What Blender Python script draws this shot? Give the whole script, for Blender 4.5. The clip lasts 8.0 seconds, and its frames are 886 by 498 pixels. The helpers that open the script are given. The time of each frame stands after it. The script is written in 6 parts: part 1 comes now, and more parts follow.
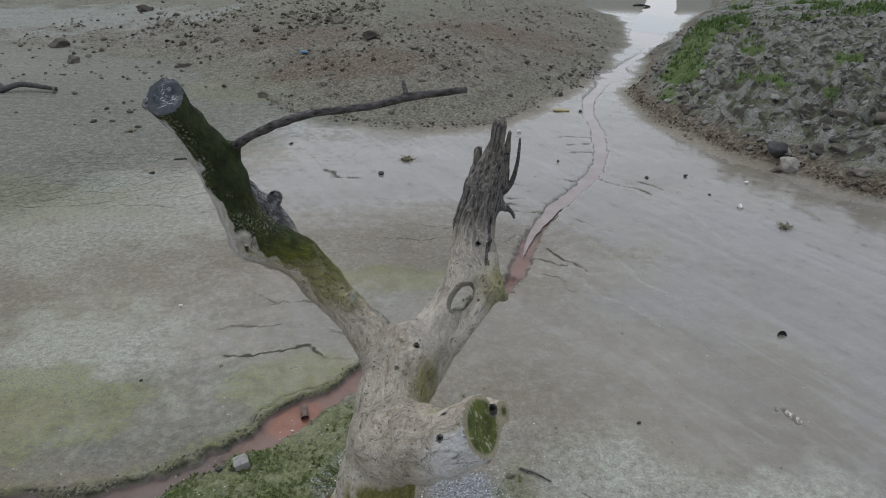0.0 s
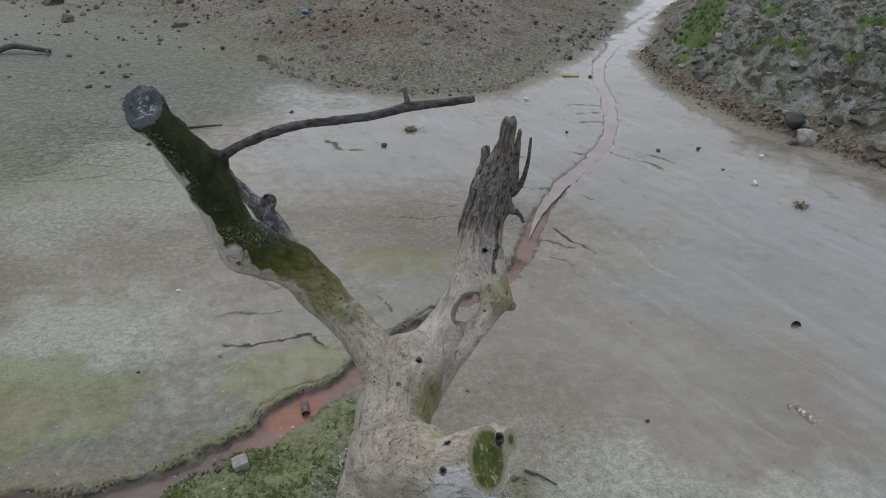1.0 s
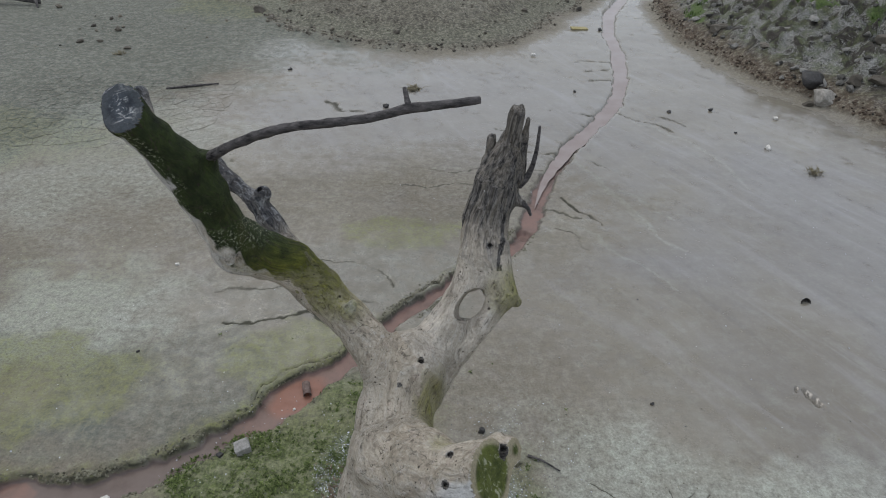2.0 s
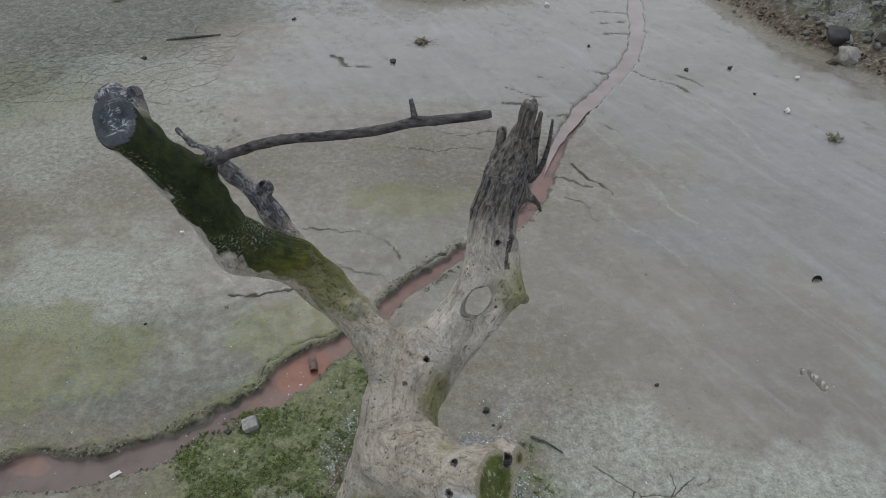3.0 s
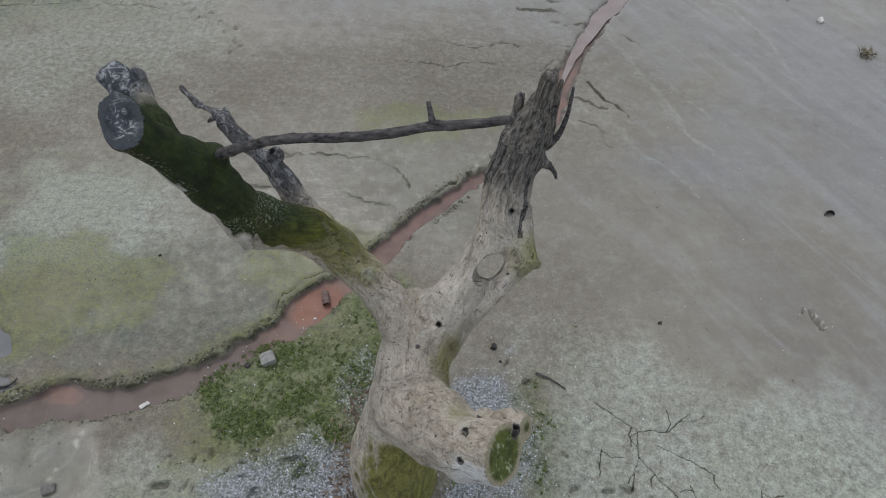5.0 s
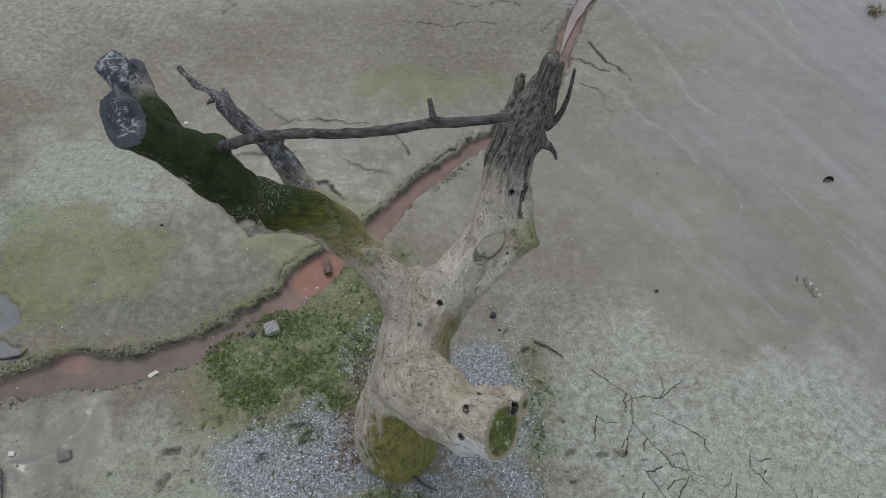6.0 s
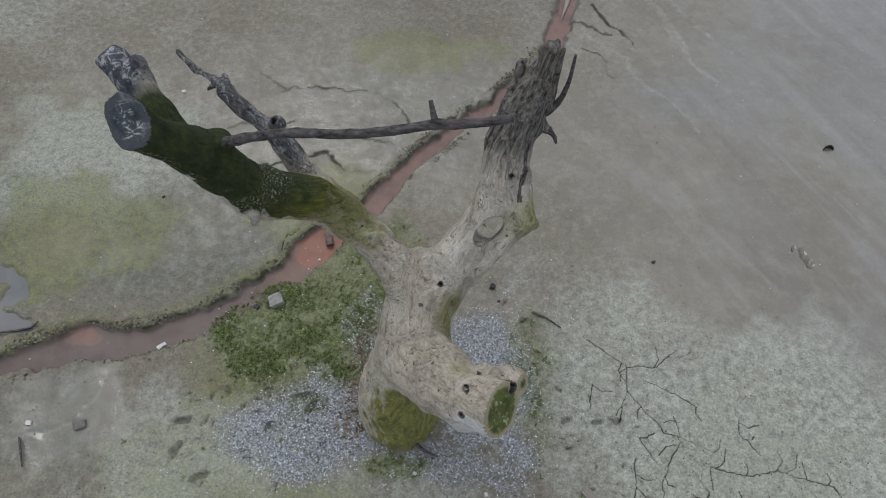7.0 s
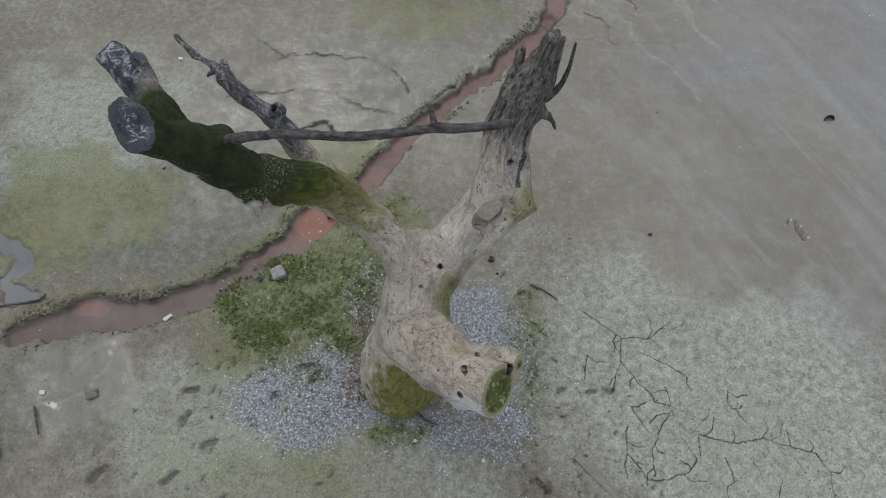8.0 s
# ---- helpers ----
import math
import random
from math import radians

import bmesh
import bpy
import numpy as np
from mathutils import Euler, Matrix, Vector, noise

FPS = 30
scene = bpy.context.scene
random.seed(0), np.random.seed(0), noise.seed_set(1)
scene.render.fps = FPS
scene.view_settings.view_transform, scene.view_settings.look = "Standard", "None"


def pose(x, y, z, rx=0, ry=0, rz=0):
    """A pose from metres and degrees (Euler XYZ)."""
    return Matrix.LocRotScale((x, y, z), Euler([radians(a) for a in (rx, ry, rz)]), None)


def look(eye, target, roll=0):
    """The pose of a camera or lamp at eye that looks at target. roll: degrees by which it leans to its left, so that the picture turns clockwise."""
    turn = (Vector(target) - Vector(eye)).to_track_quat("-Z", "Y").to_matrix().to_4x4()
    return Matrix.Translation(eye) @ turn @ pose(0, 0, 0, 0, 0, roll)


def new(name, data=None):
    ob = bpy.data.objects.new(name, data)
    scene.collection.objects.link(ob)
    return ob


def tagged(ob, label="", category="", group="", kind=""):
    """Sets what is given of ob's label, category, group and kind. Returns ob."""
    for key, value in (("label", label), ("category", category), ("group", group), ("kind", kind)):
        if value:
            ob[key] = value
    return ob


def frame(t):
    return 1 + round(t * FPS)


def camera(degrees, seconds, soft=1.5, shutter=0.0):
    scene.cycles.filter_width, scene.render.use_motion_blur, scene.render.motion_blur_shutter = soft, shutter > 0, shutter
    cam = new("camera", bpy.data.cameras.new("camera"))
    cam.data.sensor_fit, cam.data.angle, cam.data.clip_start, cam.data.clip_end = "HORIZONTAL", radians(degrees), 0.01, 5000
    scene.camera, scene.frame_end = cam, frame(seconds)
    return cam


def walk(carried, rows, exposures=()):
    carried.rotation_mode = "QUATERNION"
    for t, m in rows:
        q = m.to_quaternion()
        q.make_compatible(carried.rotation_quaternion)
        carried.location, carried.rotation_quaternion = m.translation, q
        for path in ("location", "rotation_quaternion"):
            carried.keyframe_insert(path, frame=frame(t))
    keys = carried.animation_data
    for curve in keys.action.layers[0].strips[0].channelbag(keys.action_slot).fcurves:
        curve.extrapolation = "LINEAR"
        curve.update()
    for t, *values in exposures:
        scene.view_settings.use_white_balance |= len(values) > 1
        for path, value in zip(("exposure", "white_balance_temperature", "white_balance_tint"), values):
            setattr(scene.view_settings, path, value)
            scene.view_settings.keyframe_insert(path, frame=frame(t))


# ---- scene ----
cam = camera(72.1, 8.0, 1.0)
PATH = [
    (0, (0.091, 0.422, 6.27), (0.069, 2.215, 5.383), 1.4),
    (0.5, (0.084, 0.704, 6.406), (0.058, 2.469, 5.465), 1.4),
    (1, (0.07, 0.998, 6.545), (0.038, 2.724, 5.536), 1.5),
    (1.5, (0.057, 1.231, 6.683), (0.022, 2.916, 5.606), 1.5),
    (1.7, (0.055, 1.325, 6.715), (0.02, 2.992, 5.61), 1.5),
    (3, (0.027, 1.892, 7.111), (-0.024, 3.412, 5.813), 1.8),
    (3.5, (0.008, 2.063, 7.246), (-0.05, 3.523, 5.879), 1.9),
    (4, (-0.019, 2.214, 7.388), (-0.08, 3.599, 5.946), 2.0),
    (4.5, (-0.053, 2.341, 7.514), (-0.108, 3.659, 6.01), 2.1),
    (5.8, (-0.128, 2.6, 7.854), (-0.162, 3.742, 6.213), 2.5),
    (6, (-0.126, 2.632, 7.887), (-0.158, 3.751, 6.23), 2.5),
    (6.5, (-0.138, 2.726, 8.007), (-0.164, 3.782, 6.309), 2.7),
    (7, (-0.156, 2.827, 8.14), (-0.176, 3.813, 6.4), 2.8),
    (7.5, (-0.17, 2.934, 8.262), (-0.184, 3.853, 6.486), 3.1),
    (8, (-0.175, 3.058, 8.395), (-0.183, 3.902, 6.582), 3.4),
]
walk(cam, [(t, look(eye, target, roll)) for t, eye, target, roll in PATH])

# ---- world and sun ----
world = bpy.data.worlds.new("overcast_sky")
scene.world = world
world.use_nodes = True
wn, wl = world.node_tree.nodes, world.node_tree.links
wn.clear()
sky = wn.new("ShaderNodeTexSky")
sky.sky_type = "NISHITA"
sky.sun_disc = False
sky.sun_elevation, sky.sun_rotation = radians(52), radians(-30)
sky.air_density, sky.dust_density, sky.ozone_density = 1.2, 3.0, 1.0
cloud = wn.new("ShaderNodeMixRGB")
cloud.inputs["Fac"].default_value = 0.78
cloud.inputs["Color2"].default_value = (7.1, 7.62, 8.5, 1)
back = wn.new("ShaderNodeBackground")
back.inputs["Strength"].default_value = 0.115
wout = wn.new("ShaderNodeOutputWorld")
wl.new(sky.outputs[0], cloud.inputs["Color1"])
wl.new(cloud.outputs[0], back.inputs["Color"])
wl.new(back.outputs[0], wout.inputs["Surface"])

sun_data = bpy.data.lights.new("sun", "SUN")
sun_data.energy, sun_data.angle, sun_data.color = 0.7, radians(30), (1.0, 0.96, 0.9)
sun = new("sun", sun_data)
sun.matrix_world = look((-14, 24, 40), (0, 6, 0))


# ---- number helpers ----
def hashed(ix, iy, iz, seed):
    h = (ix * 374761393 + iy * 668265263 + iz * 1274126177 + seed * 974634777) & 0xFFFFFFFF
    h = ((h ^ (h >> 13)) * 1103515245) & 0xFFFFFFFF
    h = ((h ^ (h >> 16)) * 2246822519) & 0xFFFFFFFF
    return ((h ^ (h >> 15)) & 0xFFFF) / 32767.5 - 1.0


def vnoise(x, y, z=None, seed=0):
    """Smooth value noise, -1 to 1."""
    x, y = np.asarray(x, float), np.asarray(y, float)
    ix, iy = np.floor(x).astype(np.int64), np.floor(y).astype(np.int64)
    fx, fy = x - ix, y - iy
    fx, fy = fx * fx * (3 - 2 * fx), fy * fy * (3 - 2 * fy)
    if z is None:
        a = hashed(ix, iy, 0, seed) * (1 - fx) + hashed(ix + 1, iy, 0, seed) * fx
        b = hashed(ix, iy + 1, 0, seed) * (1 - fx) + hashed(ix + 1, iy + 1, 0, seed) * fx
        return a * (1 - fy) + b * fy
    iz = np.floor(z).astype(np.int64)
    fz = z - iz
    fz = fz * fz * (3 - 2 * fz)
    total = 0
    for dz, wz in ((0, 1 - fz), (1, fz)):
        a = hashed(ix, iy, iz + dz, seed) * (1 - fx) + hashed(ix + 1, iy, iz + dz, seed) * fx
        b = hashed(ix, iy + 1, iz + dz, seed) * (1 - fx) + hashed(ix + 1, iy + 1, iz + dz, seed) * fx
        total = total + wz * (a * (1 - fy) + b * fy)
    return total


def fbm(x, y, scale, octaves=3, seed=0):
    total, amp = 0, 1.0
    for k in range(octaves):
        total = total + amp * vnoise(x * scale, y * scale, seed=seed + 17 * k)
        scale, amp = scale * 2.1, amp * 0.5
    return total / (2 - 0.5 ** (octaves - 1))


def step(a, b, v):
    t = np.clip((v - a) / (b - a), 0, 1)
    return t * t * (3 - 2 * t)


def to_line(x, y, points, wrap=False):
    """Distance to a polyline, and the side (positive: left of its direction)."""
    best, side = np.full(x.shape, 1e9), np.zeros(x.shape)
    pts = list(points) + ([points[0]] if wrap else [])
    for (ax, ay), (bx, by) in zip(pts[:-1], pts[1:]):
        dx, dy = bx - ax, by - ay
        t = np.clip(((x - ax) * dx + (y - ay) * dy) / (dx * dx + dy * dy), 0, 1)
        d = np.hypot(x - ax - t * dx, y - ay - t * dy)
        near = d < best
        best = np.where(near, d, best)
        side = np.where(near, np.sign(dx * (y - ay) - dy * (x - ax)), side)
    return best, side


def inside(x, y, poly):
    odd = np.zeros(x.shape, bool)
    for (ax, ay), (bx, by) in zip(poly, poly[1:] + poly[:1]):
        if ay != by:
            odd ^= ((ay > y) != (by > y)) & (x < (bx - ax) * (y - ay) / (by - ay) + ax)
    return odd


def blob(x, y, cx, cy, rx, ry, turn=0.0, rough=0.35, seed=3):
    """A soft stain with an uneven edge, 1 in its middle."""
    c, s = math.cos(radians(turn)), math.sin(radians(turn))
    u, v = (x - cx) * c + (y - cy) * s, -(x - cx) * s + (y - cy) * c
    d = np.hypot(u / rx, v / ry) + rough * fbm(x, y, 1.6 / min(rx, ry) ** 0.5, 3, seed)
    return 1 - step(0.45, 1.15, d)


# ---- the lie of the land ----
STREAM_LOW = [(-6.1, 5.2), (-5.57, 5.45), (-5.22, 5.58), (-4.65, 5.62), (-4.22, 5.73), (-3.5, 6.08), (-2.93, 6.58), (-2.42, 7.1), (-2.04, 7.5), (-1.5, 8.12), (-1.12, 8.65), (-0.69, 9.26), (-0.24, 9.82), (0.3, 10.38), (0.9, 11.0), (1.28, 11.45), (1.47, 11.9)]
STREAM_HIGH = [(1.47, 11.9), (1.75, 12.85), (2.15, 14.22), (2.95, 15.98), (3.97, 17.68), (4.7, 19.1), (5.28, 21.1), (5.76, 24.1), (5.88, 26.5), (6.45, 29.6), (8.16, 34.0), (10.4, 39.3), (13.3, 45.0), (15.3, 51.3), (18.5, 62), (24, 78), (34, 110)]
HILL = [(-60, 47), (-24, 40), (-15.7, 34.7), (-9.57, 28.28), (-7.12, 25.84), (-4.38, 23.84), (-1.25, 23.17), (1.61, 24.3), (2.88, 25.99), (5.06, 29.49), (7.38, 34.67), (10.19, 41.77), (14.0, 54), (16.5, 66), (17, 90), (10, 130), (-80, 170)]
BANK = [(30, 8), (18, 13), (12.39, 16.68), (11.44, 17.48), (11.04, 18.67), (10.4, 19.98), (9.54, 21.13), (8.84, 23.18), (8.35, 25.19), (8.31, 28.15), (8.83, 31.22), (10.73, 36.84), (14.41, 46.17), (20.92, 60), (31, 82), (50, 120), (160, 180), (160, -20)]
RILLS = [
    # points, half width, depth
    ([(-3.37, 10.43), (-2.88, 10.51), (-2.28, 10.51), (-1.67, 10.48), (-1.26, 10.29), (-0.93, 9.9)], 0.035, 0.025),
    ([(-3.34, 9.72), (-2.88, 9.91), (-2.47, 9.76), (-1.76, 9.54), (-1.16, 9.33)], 0.03, 0.018),
    ([(-3.64, 8.77), (-3.24, 8.73), (-2.74, 8.98), (-2.28, 9.14), (-2.02, 8.83), (-1.43, 8.73)], 0.045, 0.05),
    ([(1.88, 17.68), (2.53, 17.49), (3.18, 17.34), (3.69, 17.33)], 0.045, 0.03),
    ([(1.78, 16.37), (2.33, 16.33), (2.75, 16.17)], 0.045, 0.024),
    ([(1.72, 15.59), (2.01, 15.52), (2.51, 15.45)], 0.045, 0.028),
    ([(2.7, 18.2), (3.57, 18.19), (4.15, 18.01)], 0.045, 0.022),
    ([(3.98, 20.83), (4.61, 21.07), (4.95, 20.97)], 0.045, 0.02),
    ([(4.13, 21.79), (5.2, 22.27)], 0.045, 0.018),
    ([(4.08, 22.85), (5.46, 23.15)], 0.045, 0.018),
    ([(1.44, 13.73), (1.78, 14.05)], 0.04, 0.025),
    ([(1.49, 14.45), (2.03, 14.57)], 0.04, 0.025),
    ([(3.11, 15.3), (3.39, 15.16), (3.75, 14.77), (4.23, 14.22)], 0.045, 0.03),
    ([(5.1, 18.47), (5.8, 18.15), (6.32, 17.58)], 0.06, 0.022),
    ([(4.71, 18.3), (5.32, 17.61), (5.87, 17.16)], 0.06, 0.02),
    ([(2.47, 13.32), (2.7, 12.69), (3.12, 12.09)], 0.04, 0.04),
    ([(1.96, 12.86), (2.38, 12.68), (2.67, 12.47)], 0.035, 0.022),
    ([(2.04, 11.92), (2.43, 11.69), (2.73, 11.34)], 0.035, 0.022),
    ([(5.14, 15.36), (5.51, 14.84), (5.96, 14.46)], 0.06, 0.014),
    ([(-1.49, 13.64), (-0.67, 13.54), (0.14, 13.63), (1.5, 13.4)], 0.04, 0.02),
    ([(3.5, 21.2), (4.16, 21.18), (4.9, 21.0)], 0.045, 0.02),
    ([(3.2, 18.35), (3.94, 17.91)], 0.045, 0.025),
    ([(0.96, 15.95), (1.81, 16.04), (2.5, 15.7)], 0.045, 0.026),
    ([(1.0, 16.8), (1.45, 16.51), (2.13, 16.4), (2.85, 16.1)], 0.04, 0.024),
    ([(-4.03, 9.61), (-3.43, 9.68), (-2.9, 9.86)], 0.035, 0.02),
    ([(-3.82, 10.94), (-3.5, 10.72), (-3.3, 10.45)], 0.035, 0.02),
    ([(-3.87, 18.45), (-3.3, 17.72), (-2.61, 17.62)], 0.08, 0.03),
    ([(-1.38, 14.41), (-0.48, 14.39), (1.0, 14.46)], 0.04, 0.02),
]
# a crooked puddle
PUDDLE = [(-7.3, 6.75), (-6.85, 6.56), (-6.45, 6.44), (-6.36, 6.24), (-6.55, 6.02), (-6.32, 5.8), (-6.08, 5.74)]
# thin pale trails of silt
TRAILS = [[(2.2, 12.5), (2.56, 12.0), (3.1, 11.5), (3.66, 10.87), (4.08, 10.14)], [(3.35, 14.2), (3.67, 13.14), (3.99, 12.18), (4.63, 11.47)], [(4.84, 17.77), (6.1, 16.7), (6.47, 15.77), (6.85, 13.99)], [(-8.6, 10.0), (-8.2, 10.15), (-7.45, 10.31), (-6.8, 10.28), (-6.26, 10.04)], [(2.91, 15.44), (3.11, 14.84), (3.48, 14.07), (3.68, 13.4), (3.79, 12.69)], [(3.62, 13.45), (4.16, 11.93)], [(3.88, 13.7), (4.58, 12.59)]]
CRACKS = [
    [(2.13, 5.96), (2.42, 5.76), (2.4, 5.41), (2.26, 5.0)],
    [(2.42, 5.74), (2.82, 5.78), (3.16, 6.05)],
    [(2.4, 5.43), (2.61, 5.14), (2.85, 4.87), (3.05, 4.84), (3.48, 4.66)],
    [(3.04, 4.78), (2.86, 4.48), (2.76, 4.24), (2.79, 3.91)],
    [(2.64, 5.58), (3.34, 5.25)],
    [(2.44, 4.52), (2.42, 4.19), (2.67, 3.85), (2.91, 3.87), (3.2, 3.99), (3.35, 4.16), (3.18, 4.38)],
    [(3.41, 4.49), (3.6, 4.43), (3.95, 4.41), (4.26, 4.49), (4.62, 4.38), (4.95, 4.33), (5.11, 4.12), (5.09, 3.8)],
    [(3.87, 5.11), (3.85, 4.91), (4.07, 4.66)],
    [(3.74, 4.2), (3.81, 3.89)],
    [(2.49, 4.8), (2.71, 4.47)],
    [(1.94, 5.46), (1.89, 5.11)],
    [(4.45, 4.0), (4.3, 3.6)],
    [(3.05, 4.84), (3.0, 5.1)],
    [(4.9, 3.7), (4.6, 3.2)],
]
# side cracks that branch off the main ones
twigs = random.Random(5)
for pts in CRACKS[:]:
    for (ax, ay), (bx, by) in zip(pts[:-1], pts[1:]):
        if twigs.random() < 0.75:
            u, way = twigs.random(), math.atan2(by - ay, bx - ax) + twigs.choice((-1, 1)) * (0.7 + 0.6 * twigs.random())
            px, py, size = ax + (bx - ax) * u, ay + (by - ay) * u, 0.12 + 0.22 * twigs.random()
            CRACKS.append([(px, py), (px + 0.5 * size * math.cos(way), py + 0.5 * size * math.sin(way)), (px + size * math.cos(way + 0.4), py + size * math.sin(way + 0.4))])
CRACKS += [[(1.9, 6.1), (2.13, 5.96)], [(4.1, 3.45), (4.45, 3.5)], [(5.09, 3.8), (5.2, 3.5)], [(4.62, 4.38), (4.6, 4.6)], [(3.41, 4.49), (3.4, 4.2)], [(4.1, 4.2), (4.2, 3.9)], [(4.7, 4.2), (4.8, 4.05)]]
# trodden marks: x, y, turn in degrees, length
PRINTS = [(-4.45, 3.46, 50, 0.3), (-1.97, 5.04, 0, 0.26), (-1.83, 4.91, 60, 0.27), (-3.5, 4.6, 8, 0.28), (-3.5, 4.21, 65, 0.27), (-3.09, 3.94, 20, 0.26), (-3.51, 3.48, 40, 0.27), (-3.2, 4.62, 80, 0.14), (-3.19, 4.95, 60, 0.15), (-2.99, 5.03, 100, 0.18), (-3.1, 4.58, 90, 0.12), (-2.6, 4.95, 20, 0.14), (-2.45, 5.1, 0, 0.15), (5.35, 7.69, 105, 0.34), (5.2, 7.85, 60, 0.12), (1.55, 4.95, 30, 0.16), (1.95, 4.95, 10, 0.18), (2.2, 4.98, 170, 0.2)]
PRINTS_FAR = [(-9.15, 12.51, 30, 0.45), (-8.7, 13.3, 50, 0.4), (-10.42, 13.67, 20, 0.5), (-9.6, 12.0, 15, 0.35), (-8.59, 10.54, 100, 0.3), (-9.3, 14.4, 70, 0.3), (0.7, 6.6, 50, 0.15), (1.0, 6.35, 20, 0.2), (-2.35, 4.62, 40, 0.2)]
# pits in the soft ground by the tree
PITS = [(twigs.uniform(-4.0, -1.4), twigs.uniform(3.2, 5.5), twigs.uniform(0, 180), twigs.uniform(0.06, 0.14)) for _ in range(42)] + [(twigs.uniform(0.9, 2.9), twigs.uniform(3.5, 5.4), twigs.uniform(0, 180), twigs.uniform(0.05, 0.12)) for _ in range(30)]
# small tracks of an animal: x, y
TRACKS = [(-6.82, 15.34), (-6.54, 15.1), (-6.31, 14.81), (-6.04, 14.43), (-6.08, 15.05), (-5.79, 14.72), (-5.57, 14.31), (-5.27, 13.98), (-5.07, 13.81), (-6.28, 15.46), (-5.23, 13.52), (-5.37, 14.51)]


def land(x, y):
    """Height of the ground, and the masks of what lies on it."""
    x, y = np.asarray(x, float), np.asarray(y, float)
    wx = x + 0.05 * fbm(x, y, 2.3, 2, 5) + 0.036 * vnoise(x * 7, y * 7, seed=6) + 0.024 * vnoise(x * 15, y * 15, seed=4)
    wy = y + 0.05 * fbm(x, y, 2.3, 2, 8) + 0.036 * vnoise(x * 7, y * 7, seed=9) + 0.024 * vnoise(x * 15, y * 15, seed=10)
    z = 0.012 * fbm(x, y, 0.8, 3, 1) + 0.002 * fbm(x, y, 6, 2, 2)

    # slopes of the two shores
    far = np.clip(y / 40, 0.3, 2)
    hx, hy = x + far * 0.9 * fbm(x, y, 0.35, 3, 21), y + far * 0.9 * fbm(x, y, 0.35, 3, 22)
    d, _ = to_line(hx, hy, HILL, True)
    hill = np.where(inside(hx, hy, HILL), d, -d)
    d, _ = to_line(hx, hy, BANK, True)
    bank = np.where(inside(hx, hy, BANK), d, -d)
    fade = step(-26, -9, x)
    up = np.clip(hill, 0, None)
    hz = 0.22 * up * fade + 0.07 * up * (1 - fade)
    hz = 3.0 * (1 - np.exp(-hz / 3.0)) + 0.015 * up
    ub = np.clip(bank, 0, None)
    bz = 0.75 * (1 - np.exp(-ub / 0.9)) + 2.6 * (1 - np.exp(-ub / 13))
    shore = np.maximum(hill, bank)
    lumps = step(0.0, 1.5, shore)
    lumpy = fbm(x, y, 0.9, 4, 31)
    ridge = 1 - np.abs(fbm(x, y, 1.5, 4, 32)) * 2
    z = z + hz + bz + lumps * (0.10 * lumpy + 0.05 * fbm(x, y, 3.5, 3, 33))
    z = z + step(0.5, 3, bank) * (0.55 * np.clip(ridge, -0.3, 1) + 0.42 * fbm(x, y, 2.2, 3, 34) + 0.22 * np.abs(fbm(x, y, 3.2, 3, 35))) * (1 - step(40, 70, y))
    z = z + 0.05 * step(-2.5, 0.5, shore) * (1 - lumps) + 0.10 * step(0.3, 2.5, hill) * np.clip(ridge, -0.4, 1)

    # the stream bed
    dl, side = to_line(wx, wy, STREAM_LOW)
    dh, sideh = to_line(wx, wy, STREAM_HIGH)
    wide_l = 0.165 - 0.035 * step(8.0, 9.6, y) + 0.05 * vnoise(x * 1.7, y * 1.7, seed=41) + 0.045 * fbm(x, y, 5.0, 2, 47) + 0.13 * np.exp(-((x + 2.15) ** 2 + (y - 7.45) ** 2) / 0.25) + 0.10 * np.exp(-((x + 5.3) ** 2 + (y - 5.5) ** 2) / 0.3)
    wide_h = 0.165 + 0.004 * np.clip(y - 12, 0, None) + 0.03 * vnoise(x * 1.1, y * 1.1, seed=42)
    wide_h = wide_h + 1.6 * np.exp(-((y - 36.0) / 1.5) ** 2) * 0.6 + 1.6 * step(48, 56, y)
    cut_l = 1 - step(0.9, 1.1, dl / wide_l)
    cut_h = 1 - step(0.7, 1.3, dh / wide_h)
    steep = (1 - step(0.9, 1.7, dl / wide_l)) * (side <= 0)
    bed = np.maximum(cut_l, cut_h)
    z = z - (0.115 - 0.03 * step(10.5, 12, y)) * np.maximum(cut_l, 0.35 * steep) - (0.09 + 0.02 * fbm(x, y, 1.5, 2, 114)) * cut_h - 0.02 * (1 - step(1, 6, dh / wide_h)) * (y > 11)
    # crumbled north edge of the low stream
    lip = (side > 0) * np.exp(-((dl - wide_l * 1.4) / 0.08) ** 2)
    z = z + lip * (0.012 + 0.05 * fbm(x, y, 9, 3, 44))
    scallop = dl + 0.06 * fbm(x, y, 3.2, 3, 45)
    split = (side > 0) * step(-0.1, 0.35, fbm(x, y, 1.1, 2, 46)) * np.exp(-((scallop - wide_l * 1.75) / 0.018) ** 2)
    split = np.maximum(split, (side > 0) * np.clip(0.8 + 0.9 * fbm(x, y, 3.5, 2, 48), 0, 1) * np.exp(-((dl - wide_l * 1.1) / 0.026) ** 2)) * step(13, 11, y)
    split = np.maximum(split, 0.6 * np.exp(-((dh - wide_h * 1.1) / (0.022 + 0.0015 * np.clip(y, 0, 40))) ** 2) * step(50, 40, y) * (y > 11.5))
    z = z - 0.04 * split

    # mask of everything carved, which the mud material colours near-black
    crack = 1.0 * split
    near = (x > -8) & (x < 9) & (y > 2) & (y < 25)
    xs, ys = wx[near], wy[near]
    c = np.zeros(xs.shape)
    dz = np.zeros(xs.shape)
